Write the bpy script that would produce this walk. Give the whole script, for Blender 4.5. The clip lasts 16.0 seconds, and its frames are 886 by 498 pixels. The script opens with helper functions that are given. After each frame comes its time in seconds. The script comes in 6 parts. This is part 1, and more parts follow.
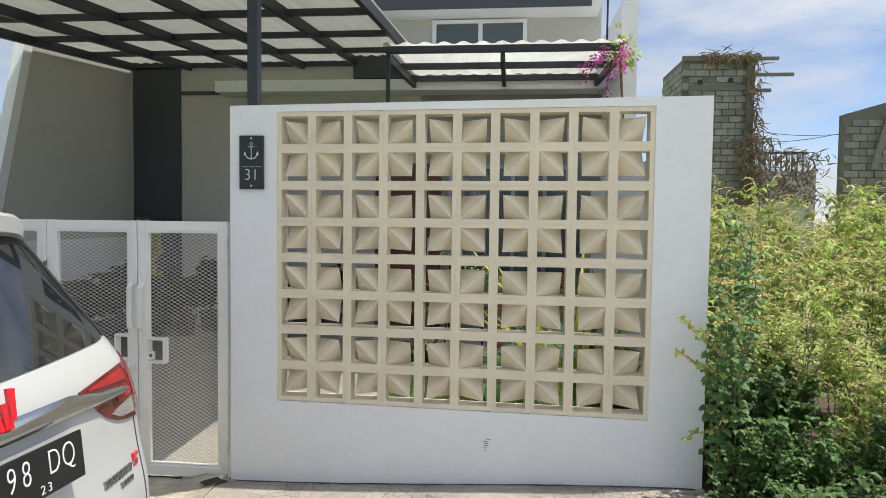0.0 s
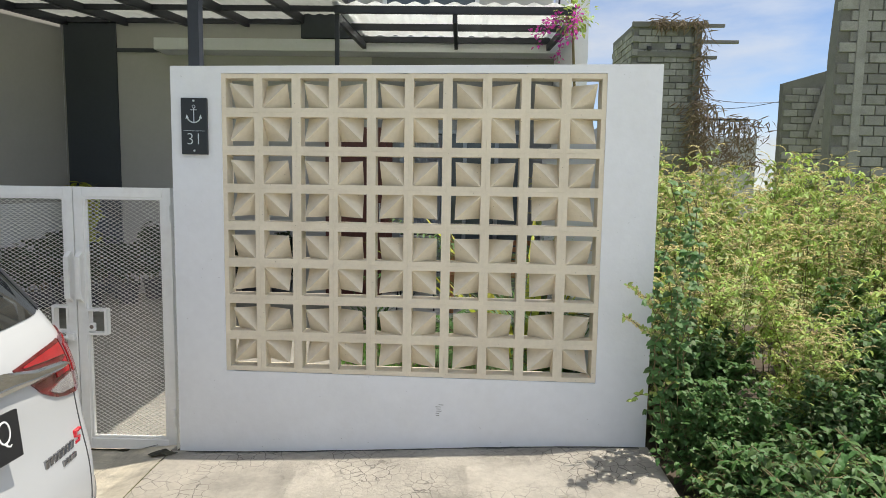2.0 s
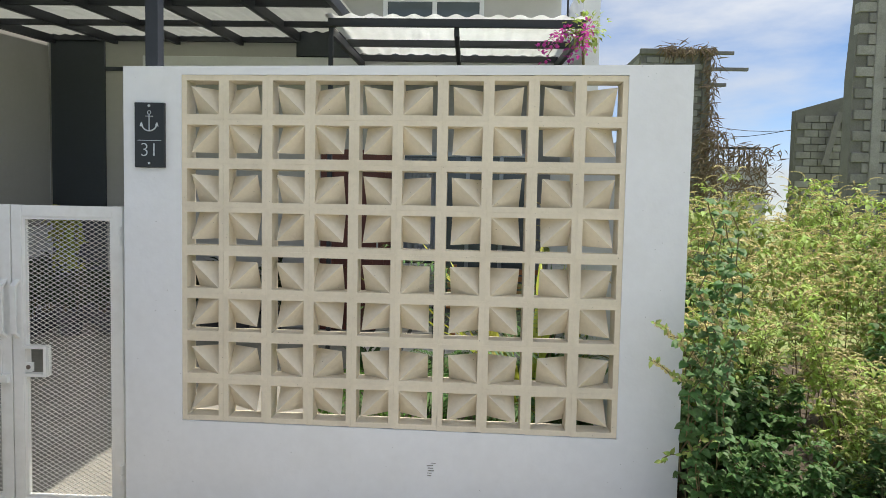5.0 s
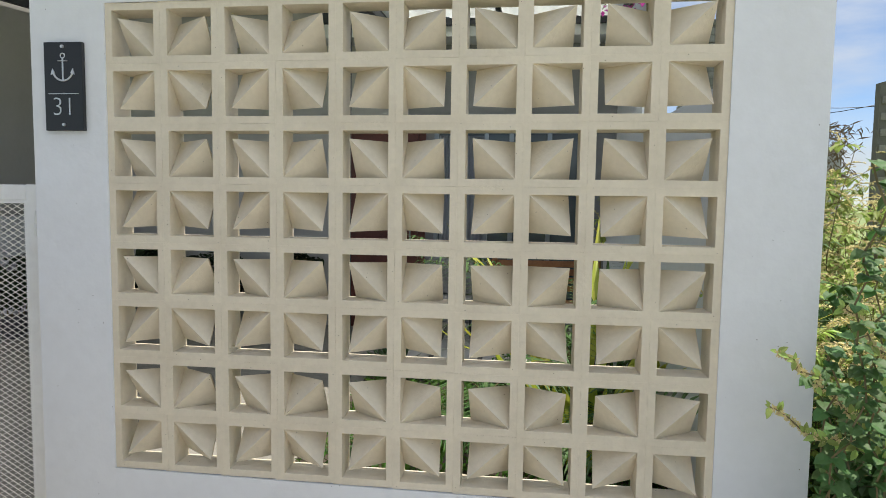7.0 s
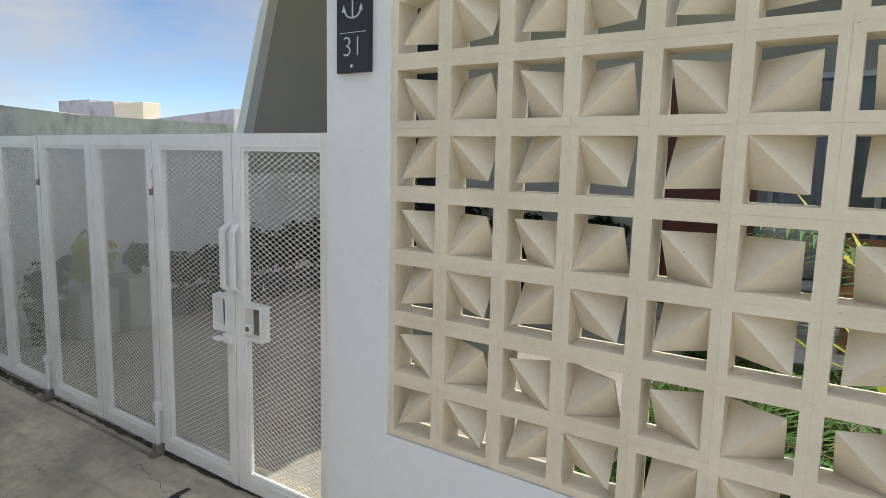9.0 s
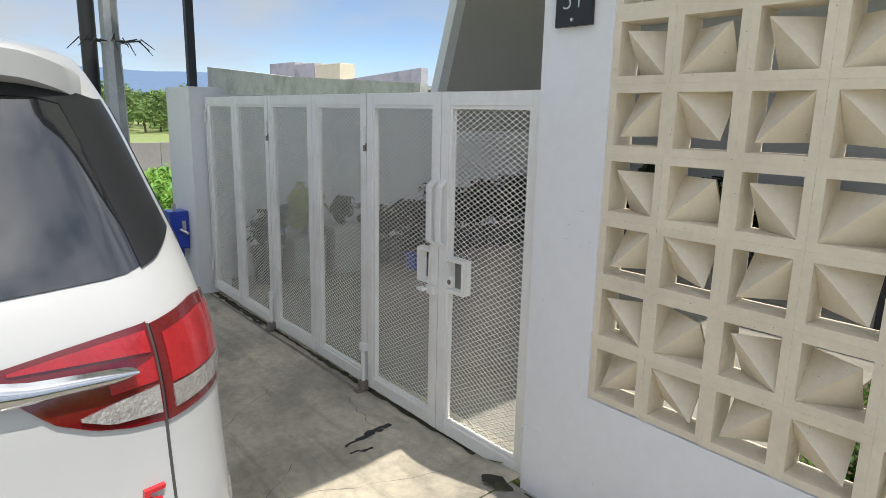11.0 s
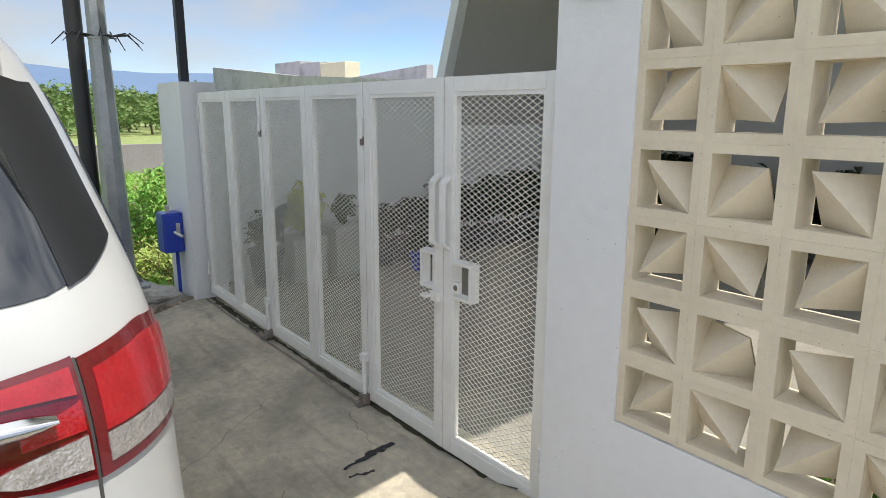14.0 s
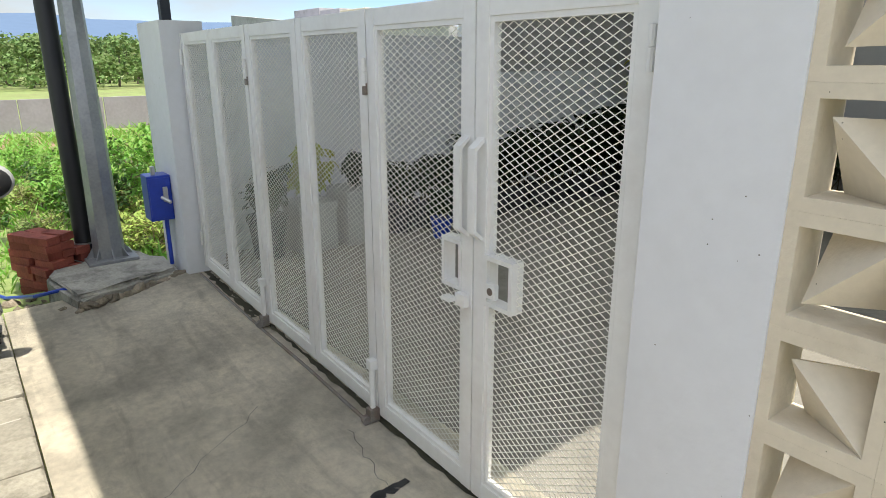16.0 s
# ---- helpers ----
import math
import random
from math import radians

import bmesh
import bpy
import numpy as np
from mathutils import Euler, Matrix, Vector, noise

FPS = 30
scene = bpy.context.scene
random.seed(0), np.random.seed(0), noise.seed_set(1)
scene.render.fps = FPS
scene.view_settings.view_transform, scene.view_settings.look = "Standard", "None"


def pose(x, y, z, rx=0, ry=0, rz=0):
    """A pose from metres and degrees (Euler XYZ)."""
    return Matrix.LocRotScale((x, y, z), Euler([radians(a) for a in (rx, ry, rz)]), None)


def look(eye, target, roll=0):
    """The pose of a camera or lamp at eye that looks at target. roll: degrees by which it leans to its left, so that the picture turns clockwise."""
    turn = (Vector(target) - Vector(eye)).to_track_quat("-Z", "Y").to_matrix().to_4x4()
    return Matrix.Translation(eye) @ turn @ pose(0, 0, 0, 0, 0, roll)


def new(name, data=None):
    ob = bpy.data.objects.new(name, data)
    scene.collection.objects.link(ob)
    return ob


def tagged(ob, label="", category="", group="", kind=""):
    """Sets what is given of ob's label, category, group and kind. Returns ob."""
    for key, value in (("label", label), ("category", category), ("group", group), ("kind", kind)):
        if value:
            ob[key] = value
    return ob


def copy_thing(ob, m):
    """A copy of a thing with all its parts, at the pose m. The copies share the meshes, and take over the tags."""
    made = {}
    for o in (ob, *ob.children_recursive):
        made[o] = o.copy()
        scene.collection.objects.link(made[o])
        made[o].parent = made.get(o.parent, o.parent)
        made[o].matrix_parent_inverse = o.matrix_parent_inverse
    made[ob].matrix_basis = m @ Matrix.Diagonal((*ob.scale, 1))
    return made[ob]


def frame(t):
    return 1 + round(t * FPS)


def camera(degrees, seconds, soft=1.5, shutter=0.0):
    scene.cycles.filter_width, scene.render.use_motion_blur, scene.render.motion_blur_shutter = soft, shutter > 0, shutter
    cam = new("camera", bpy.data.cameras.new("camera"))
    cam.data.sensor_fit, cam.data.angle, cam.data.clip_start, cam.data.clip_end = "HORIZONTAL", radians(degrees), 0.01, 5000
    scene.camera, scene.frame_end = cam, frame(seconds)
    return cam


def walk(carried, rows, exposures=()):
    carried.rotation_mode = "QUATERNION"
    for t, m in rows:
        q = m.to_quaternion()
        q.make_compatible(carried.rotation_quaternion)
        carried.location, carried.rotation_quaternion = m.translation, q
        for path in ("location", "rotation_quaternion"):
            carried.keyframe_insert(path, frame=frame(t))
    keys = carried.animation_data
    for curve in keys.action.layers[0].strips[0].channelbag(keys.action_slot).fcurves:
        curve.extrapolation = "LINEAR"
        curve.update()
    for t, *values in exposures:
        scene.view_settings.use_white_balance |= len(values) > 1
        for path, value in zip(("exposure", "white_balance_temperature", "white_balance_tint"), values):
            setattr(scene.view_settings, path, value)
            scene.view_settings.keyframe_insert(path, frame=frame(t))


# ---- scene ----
cam = camera(69.9, 16.0, soft=0.5)
PATH = [
    (0, (-0.239, 0.119, 1.489), (-0.445, 2.106, 1.398), 0.7),
    (0.5, (-0.234, 0.123, 1.486), (-0.353, 2.113, 1.323), 0.8),
    (1, (-0.257, 0.107, 1.503), (-0.315, 2.095, 1.285), 1.0),
    (1.5, (-0.24, 0.115, 1.502), (-0.279, 2.101, 1.272), 0.9),
    (2, (-0.244, 0.141, 1.507), (-0.296, 2.131, 1.305), 0.9),
    (2.5, (-0.276, 0.2, 1.509), (-0.329, 2.191, 1.33), 1.1),
    (3, (-0.302, 0.239, 1.502), (-0.347, 2.232, 1.346), 1.1),
    (3.5, (-0.295, 0.263, 1.492), (-0.332, 2.257, 1.351), 1.2),
    (6, (-0.114, 1.058, 1.452), (-0.248, 3.051, 1.348), 0.9),
    (6.5, (-0.086, 1.283, 1.448), (-0.256, 3.272, 1.326), 0.7),
    (7, (-0.13, 1.489, 1.427), (-0.356, 3.47, 1.275), 0.8),
    (7.5, (-0.164, 1.679, 1.421), (-0.626, 3.615, 1.232), 1.0),
    (8, (-0.19, 1.855, 1.411), (-0.994, 3.674, 1.194), 0.9),
    (8.5, (-0.214, 1.935, 1.389), (-1.226, 3.641, 1.137), 0.8),
    (9, (-0.259, 1.951, 1.376), (-1.36, 3.598, 1.1), 1.3),
    (9.5, (-0.336, 1.917, 1.374), (-1.518, 3.5, 1.06), 1.4),
    (10, (-0.372, 1.897, 1.371), (-1.695, 3.355, 1.016), 1.5),
    (12.5, (-0.305, 1.831, 1.386), (-1.84, 3.035, 0.946), 0.9),
    (13, (-0.373, 1.796, 1.39), (-1.906, 3.009, 0.967), 1.0),
    (13.5, (-0.449, 1.87, 1.36), (-1.963, 3.109, 0.943), 0.9),
    (14, (-0.536, 2.062, 1.34), (-2.04, 3.311, 0.916), 0.3),
    (14.5, (-0.673, 2.213, 1.324), (-2.162, 3.468, 0.868), 0.2),
    (15, (-0.845, 2.322, 1.301), (-2.317, 3.582, 0.807), 0.3),
    (15.5, (-0.956, 2.405, 1.301), (-2.442, 3.629, 0.757), 0.3),
    (16, (-1.064, 2.473, 1.303), (-2.583, 3.643, 0.732), -0.1),
]
EXPOSURES = [(0, 1.0, 6800, 9), (3.5, 1.04, 6800, 9), (7.5, 0.94, 6700, 8), (10, 0.96, 6700, 9), (13, 1.0, 6750, 9), (14, 1.05, 6800, 9), (15.5, 1.12, 6900, 8), (16, 1.20, 6900, 8)]
walk(cam, [(t, look(eye, target, roll)) for t, eye, target, roll in PATH], EXPOSURES)

# ---- world, sun, exposure ----
SUN_X, SUN_Y = 0.30, 0.055          # how far the sun's rays lean per metre of height
world = bpy.data.worlds.new("world")
scene.world = world
world.use_nodes = True
wn, wl = world.node_tree.nodes, world.node_tree.links
wn.clear()
w_out = wn.new("ShaderNodeOutputWorld")
w_bg = wn.new("ShaderNodeBackground")
w_sky = wn.new("ShaderNodeTexSky")
w_sky.sky_type = "NISHITA"
w_sky.sun_disc = False
w_sky.sun_elevation = math.atan(1 / math.hypot(SUN_X, SUN_Y))
w_sky.sun_rotation = math.atan2(SUN_X, SUN_Y)
w_sky.altitude = 3000
w_sky.air_density, w_sky.dust_density, w_sky.ozone_density = 1.0, 0.0, 4.0
w_tc = wn.new("ShaderNodeTexCoord")
w_map = wn.new("ShaderNodeMapping")
w_map.inputs["Scale"].default_value = (1.0, 1.0, 3.2)
w_noise = wn.new("ShaderNodeTexNoise")
w_noise.inputs["Scale"].default_value = 2.6
w_noise.inputs["Detail"].default_value = 7
w_noise.inputs["Roughness"].default_value = 0.55
w_ramp = wn.new("ShaderNodeValToRGB")
w_ramp.color_ramp.elements[0].position, w_ramp.color_ramp.elements[1].position = 0.36, 0.70
w_mix = wn.new("ShaderNodeMix")
w_mix.data_type = "RGBA"
# clouds are brightest around the sun
w_dot = wn.new("ShaderNodeVectorMath")
w_dot.operation = "DOT_PRODUCT"
w_dot.inputs[1].default_value = Vector((SUN_X, SUN_Y, 1)).normalized()
w_pow = wn.new("ShaderNodeMath")
w_pow.operation = "POWER"
w_pow.use_clamp = True
w_pow.inputs[1].default_value = 2.5
w_gain = wn.new("ShaderNodeMapRange")
w_gain.inputs["To Min"].default_value, w_gain.inputs["To Max"].default_value = 0.50, 2.5
w_cloud = wn.new("ShaderNodeVectorMath")
w_cloud.operation = "SCALE"
w_cloud.inputs[0].default_value = (7.4, 7.6, 7.9)
wl.new(w_tc.outputs["Generated"], w_dot.inputs[0])
wl.new(w_dot.outputs["Value"], w_pow.inputs[0])
wl.new(w_pow.outputs[0], w_gain.inputs["Value"])
wl.new(w_gain.outputs["Result"], w_cloud.inputs["Scale"])
wl.new(w_cloud.outputs["Vector"], w_mix.inputs["B"])
wl.new(w_tc.outputs["Generated"], w_map.inputs["Vector"])
wl.new(w_map.outputs["Vector"], w_noise.inputs["Vector"])
wl.new(w_noise.outputs["Fac"], w_ramp.inputs["Fac"])
wl.new(w_ramp.outputs["Color"], w_mix.inputs["Factor"])
wl.new(w_sky.outputs["Color"], w_mix.inputs["A"])
wl.new(w_mix.outputs["Result"], w_bg.inputs["Color"])
w_bg.inputs["Strength"].default_value = 0.084
wl.new(w_bg.outputs["Background"], w_out.inputs["Surface"])

sun = new("sun", bpy.data.lights.new("sun", "SUN"))
sun.data.energy, sun.data.angle, sun.data.color = 2.75, radians(0.6), (1.0, 0.95, 0.87)
sun.matrix_world = look((SUN_X * 20, SUN_Y * 20, 20), (0, 0, 0))

# ---- materials ----
MATS = {}


def mat(name, base, rough=0.6, metal=0.0, var=0.08, scale=6.0, bump=0.0, bscale=60.0, stain=None, stain_amt=0.0, stain_scale=1.3, coat=0.0, per=0.0, spec=0.5):
    """A surface with grain at two scales, an optional stain colour in patches, fine relief, and a shift per piece."""
    if name in MATS:
        return MATS[name]
    m = bpy.data.materials.new(name)
    m.use_nodes = True
    n, l = m.node_tree.nodes, m.node_tree.links
    b = n["Principled BSDF"]
    b.inputs["Roughness"].default_value, b.inputs["Metallic"].default_value = rough, metal
    b.inputs["Coat Weight"].default_value = coat
    b.inputs["Specular IOR Level"].default_value = spec
    tc = n.new("ShaderNodeTexCoord")
    geo = n.new("ShaderNodeNewGeometry")
    pos = geo.outputs["Position"]
    n1, n2 = n.new("ShaderNodeTexNoise"), n.new("ShaderNodeTexNoise")
    n1.inputs["Scale"].default_value, n1.inputs["Detail"].default_value = scale, 6
    n2.inputs["Scale"].default_value, n2.inputs["Detail"].default_value = scale * 9, 4
    l.new(pos, n1.inputs["Vector"]); l.new(pos, n2.inputs["Vector"])
    add = n.new("ShaderNodeMath"); add.operation = "ADD"
    l.new(n1.outputs["Fac"], add.inputs[0]); l.new(n2.outputs["Fac"], add.inputs[1])
    mr = n.new("ShaderNodeMapRange")
    mr.inputs["From Min"].default_value, mr.inputs["From Max"].default_value = 0.6, 1.4
    mr.inputs["To Min"].default_value, mr.inputs["To Max"].default_value = 1 - var, 1 + var
    l.new(add.outputs[0], mr.inputs["Value"])
    hsv = n.new("ShaderNodeHueSaturation")
    hsv.inputs["Color"].default_value = (*base, 1)
    val = mr.outputs["Result"]
    if per:
        oi = n.new("ShaderNodeObjectInfo")
        pm = n.new("ShaderNodeMapRange")
        pm.inputs["To Min"].default_value, pm.inputs["To Max"].default_value = 1 - per, 1 + per
        l.new(oi.outputs["Random"], pm.inputs["Value"])
        mm = n.new("ShaderNodeMath"); mm.operation = "MULTIPLY"
        l.new(val, mm.inputs[0]); l.new(pm.outputs["Result"], mm.inputs[1])
        val = mm.outputs[0]
    l.new(val, hsv.inputs["Value"])
    col = hsv.outputs["Color"]
    if stain:
        n3 = n.new("ShaderNodeTexNoise")
        n3.inputs["Scale"].default_value, n3.inputs["Detail"].default_value, n3.inputs["Roughness"].default_value = stain_scale, 8, 0.65
        l.new(pos, n3.inputs["Vector"])
        r3 = n.new("ShaderNodeValToRGB")
        r3.color_ramp.elements[0].position, r3.color_ramp.elements[1].position = 0.48, 0.68
        l.new(n3.outputs["Fac"], r3.inputs["Fac"])
        sm = n.new("ShaderNodeMath"); sm.operation = "MULTIPLY"; sm.inputs[1].default_value = stain_amt
        l.new(r3.outputs["Color"], sm.inputs[0])
        mx = n.new("ShaderNodeMix"); mx.data_type = "RGBA"
        mx.inputs["B"].default_value = (*stain, 1)
        l.new(sm.outputs[0], mx.inputs["Factor"]); l.new(col, mx.inputs["A"])
        col = mx.outputs["Result"]
    l.new(col, b.inputs["Base Color"])
    if bump:
        n4 = n.new("ShaderNodeTexNoise")
        n4.inputs["Scale"].default_value, n4.inputs["Detail"].default_value = bscale, 5
        l.new(pos, n4.inputs["Vector"])
        bp = n.new("ShaderNodeBump")
        bp.inputs["Strength"].default_value, bp.inputs["Distance"].default_value = bump, 0.01
        l.new(n4.outputs["Fac"], bp.inputs["Height"]); l.new(bp.outputs["Normal"], b.inputs["Normal"])
    MATS[name] = m
    return m


def add_streaks(m):
    """Long pale and dark trowel streaks with a fine broken edge, as on a weathered slab."""
    n, l = m.node_tree.nodes, m.node_tree.links
    b = n["Principled BSDF"]
    src = b.inputs["Base Color"].links[0].from_socket
    geo = n.new("ShaderNodeNewGeometry")
    for turn, stretch, amount, tint in ((24, (1.6, 9, 1), 0.36, (0.28, 0.25, 0.19)), (-38, (1.2, 5, 1), 0.30, (0.84, 0.79, 0.68)), (10, (2.5, 2.5, 1), 0.24, (0.34, 0.32, 0.27)), (60, (11, 13, 1), 0.22, (0.30, 0.27, 0.22))):
        mp = n.new("ShaderNodeMapping")
        mp.inputs["Rotation"].default_value = (0, 0, radians(turn))
        mp.inputs["Scale"].default_value = stretch
        no = n.new("ShaderNodeTexNoise")
        no.inputs["Scale"].default_value, no.inputs["Detail"].default_value, no.inputs["Roughness"].default_value = 0.9, 10, 0.68
        no.inputs["Distortion"].default_value = 0.6
        rp = n.new("ShaderNodeMapRange")
        rp.inputs["From Min"].default_value, rp.inputs["From Max"].default_value, rp.inputs["To Max"].default_value = 0.50, 0.66, amount
        mx = n.new("ShaderNodeMix"); mx.data_type = "RGBA"
        mx.inputs["B"].default_value = (*tint, 1)
        l.new(geo.outputs["Position"], mp.inputs["Vector"]); l.new(mp.outputs["Vector"], no.inputs["Vector"])
        l.new(no.outputs["Fac"], rp.inputs["Value"]); l.new(rp.outputs["Result"], mx.inputs["Factor"])
        l.new(src, mx.inputs["A"])
        src = mx.outputs["Result"]
    l.new(src, b.inputs["Base Color"])


def add_specks(m, scale, size, share):
    """Sparse dark pinholes and fly spots."""
    n, l = m.node_tree.nodes, m.node_tree.links
    b = n["Principled BSDF"]
    src = b.inputs["Base Color"].links[0].from_socket
    geo = n.new("ShaderNodeNewGeometry")
    vo = n.new("ShaderNodeTexVoronoi")
    vo.inputs["Scale"].default_value = scale
    l.new(geo.outputs["Position"], vo.inputs["Vector"])
    near = n.new("ShaderNodeMath"); near.operation = "LESS_THAN"; near.inputs[1].default_value = size
    l.new(vo.outputs["Distance"], near.inputs[0])
    sep = n.new("ShaderNodeSeparateColor")
    l.new(vo.outputs["Color"], sep.inputs["Color"])
    few = n.new("ShaderNodeMath"); few.operation = "LESS_THAN"; few.inputs[1].default_value = share
    l.new(sep.outputs["Red"], few.inputs[0])
    mu = n.new("ShaderNodeMath"); mu.operation = "MULTIPLY"
    l.new(near.outputs[0], mu.inputs[0]); l.new(few.outputs[0], mu.inputs[1])
    mx = n.new("ShaderNodeMix"); mx.data_type = "RGBA"
    mx.inputs["B"].default_value = (0.10, 0.085, 0.06, 1)
    l.new(mu.outputs[0], mx.inputs["Factor"]); l.new(src, mx.inputs["A"])
    l.new(mx.outputs["Result"], b.inputs["Base Color"])


WHITE = mat("white_wall_paint", (0.745, 0.755, 0.775), 0.7, var=0.035, scale=2.5, bump=0.12, bscale=45, stain=(0.60, 0.58, 0.53), stain_amt=0.18, stain_scale=1.7)
add_specks(WHITE, 34.0, 0.050, 0.30)
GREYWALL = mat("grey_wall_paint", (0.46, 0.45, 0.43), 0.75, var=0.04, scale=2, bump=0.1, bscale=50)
DARKWALL = mat("charcoal_wall_paint", (0.048, 0.056, 0.068), 0.6, var=0.08, scale=2, bump=0.1, bscale=50)
CREAM = mat("cream_cast_cement", (0.70, 0.622, 0.488), 0.72, var=0.06, scale=7, bump=0.15, bscale=90, stain=(0.46, 0.38, 0.27), stain_amt=0.22, stain_scale=5, per=0.025)
add_specks(CREAM, 45.0, 0.06, 0.25)
GATEW = mat("white_gate_enamel", (0.84, 0.835, 0.81), 0.42, var=0.04, scale=4, bump=0.05, bscale=80, stain=(0.45, 0.36, 0.27), stain_amt=0.16, stain_scale=5)
MESHW = mat("white_mesh_enamel", (0.84, 0.83, 0.76), 0.45, var=0.06, scale=9)
STEEL = mat("dark_blue_grey_steel_paint", (0.022, 0.025, 0.033), 0.5, var=0.15, scale=5)
SHEET = mat("white_roof_sheet", (0.50, 0.51, 0.475), 0.5, var=0.05, scale=3, stain=(0.5, 0.49, 0.43), stain_amt=0.3)
CLEARSHEET = mat("clear_roof_sheet", (0.85, 0.87, 0.85), 0.35, var=0.06, scale=4, stain=(0.6, 0.6, 0.55), stain_amt=0.4)


def lets_light(m, share):
    """Some of the light passes through the sheet and is scattered."""
    n, l = m.node_tree.nodes, m.node_tree.links
    b = n["Principled BSDF"]
    tr = n.new("ShaderNodeBsdfTranslucent")
    l.new(b.inputs["Base Color"].links[0].from_socket, tr.inputs["Color"])
    mx = n.new("ShaderNodeMixShader")
    mx.inputs["Fac"].default_value = share
    l.new(b.outputs["BSDF"], mx.inputs[1]); l.new(tr.outputs["BSDF"], mx.inputs[2])
    l.new(mx.outputs["Shader"], n["Material Output"].inputs["Surface"])


lets_light(SHEET, 0.12)
lets_light(CLEARSHEET, 0.34)
CONC = mat("driveway_concrete", (0.80, 0.74, 0.625), 0.85, var=0.22, scale=3.0, bump=0.35, bscale=70, stain=(0.36, 0.34, 0.28), stain_amt=0.6, stain_scale=2.1)
add_streaks(CONC)
# Carport concrete is darkened to hold the shade behind the gate.
CARPORTC = mat("shaded_carport_concrete", (0.27, 0.255, 0.225), 0.8, var=0.18, scale=3.0, bump=0.3, bscale=60, stain=(0.19, 0.175, 0.15), stain_amt=0.7, stain_scale=2.2)
CONC2 = mat("pale_ramp_concrete", (0.55, 0.515, 0.455), 0.88, var=0.14, scale=4, bump=0.45, bscale=60, stain=(0.27, 0.25, 0.22), stain_amt=0.55, stain_scale=2.3)
BLOCKC = mat("grey_block_masonry", (0.25, 0.243, 0.225), 0.9, var=0.22, scale=4, bump=0.5, bscale=40, stain=(0.13, 0.12, 0.105), stain_amt=0.55, stain_scale=1.6, per=0.22)
MORTAR = mat("rough_mortar", (0.16, 0.155, 0.14), 0.95, var=0.2, scale=5, bump=0.5, bscale=30)
SOIL = mat("brown_soil", (0.075, 0.058, 0.042), 0.95, var=0.3, scale=8, bump=0.6, bscale=25)
CARW = mat("white_car_paint", (0.43, 0.44, 0.445), 0.3, var=0.01, scale=2, coat=0.35)
BLACK = mat("black_plastic", (0.018, 0.018, 0.02), 0.5, var=0.1, scale=8)


def add_cracks(m, scale, width, depth, patch_scale):
    """A net of fine dark cracks, in patches."""
    n, l = m.node_tree.nodes, m.node_tree.links
    b = n["Principled BSDF"]
    src = b.inputs["Base Color"].links[0].from_socket
    geo = n.new("ShaderNodeNewGeometry")
    warp = n.new("ShaderNodeTexNoise")
    warp.inputs["Scale"].default_value = scale * 0.6
    wm = n.new("ShaderNodeVectorMath"); wm.operation = "SCALE"; wm.inputs["Scale"].default_value = 0.9 / scale
    ad = n.new("ShaderNodeVectorMath"); ad.operation = "ADD"
    l.new(geo.outputs["Position"], warp.inputs["Vector"]); l.new(warp.outputs["Color"], wm.inputs[0])
    l.new(geo.outputs["Position"], ad.inputs[0]); l.new(wm.outputs["Vector"], ad.inputs[1])
    vo = n.new("ShaderNodeTexVoronoi")
    vo.feature = "DISTANCE_TO_EDGE"
    vo.inputs["Scale"].default_value = scale
    l.new(ad.outputs["Vector"], vo.inputs["Vector"])
    mr = n.new("ShaderNodeMapRange")
    mr.inputs["From Max"].default_value, mr.inputs["To Min"].default_value, mr.inputs["To Max"].default_value = width, depth, 0.0
    l.new(vo.outputs["Distance"], mr.inputs["Value"])
    no = n.new("ShaderNodeTexNoise")
    no.inputs["Scale"].default_value = patch_scale
    l.new(geo.outputs["Position"], no.inputs["Vector"])
    nr = n.new("ShaderNodeMapRange")
    nr.inputs["From Min"].default_value, nr.inputs["From Max"].default_value = 0.45, 0.58
    l.new(no.outputs["Fac"], nr.inputs["Value"])
    mu = n.new("ShaderNodeMath"); mu.operation = "MULTIPLY"
    l.new(mr.outputs["Result"], mu.inputs[0]); l.new(nr.outputs["Result"], mu.inputs[1])
    mx = n.new("ShaderNodeMix"); mx.data_type = "RGBA"
    mx.inputs["B"].default_value = (0.10, 0.09, 0.08, 1)
    l.new(mu.outputs[0], mx.inputs["Factor"]); l.new(src, mx.inputs["A"])
    l.new(mx.outputs["Result"], b.inputs["Base Color"])


add_cracks(CONC2, 16.0, 0.045, 0.85, 1.7)


def glass_mat(name, tint, rough=0.02, metal=0.0):
    m = bpy.data.materials.new(name)
    m.use_nodes = True
    b = m.node_tree.nodes["Principled BSDF"]
    b.inputs["Base Color"].default_value = (*tint, 1)
    b.inputs["Roughness"].default_value = rough
    b.inputs["Metallic"].default_value = metal
    return m


CARGLASS = glass_mat("dark_tinted_glass", (0.012, 0.014, 0.016), 0.03)
CARGLASS.node_tree.nodes["Principled BSDF"].inputs["IOR"].default_value = 1.9
CHROME = glass_mat("chrome", (0.52, 0.525, 0.53), 0.12, 1.0)
WINGLASS = glass_mat("window_glass", (0.10, 0.12, 0.13), 0.04)

# ---- mesh helpers ----


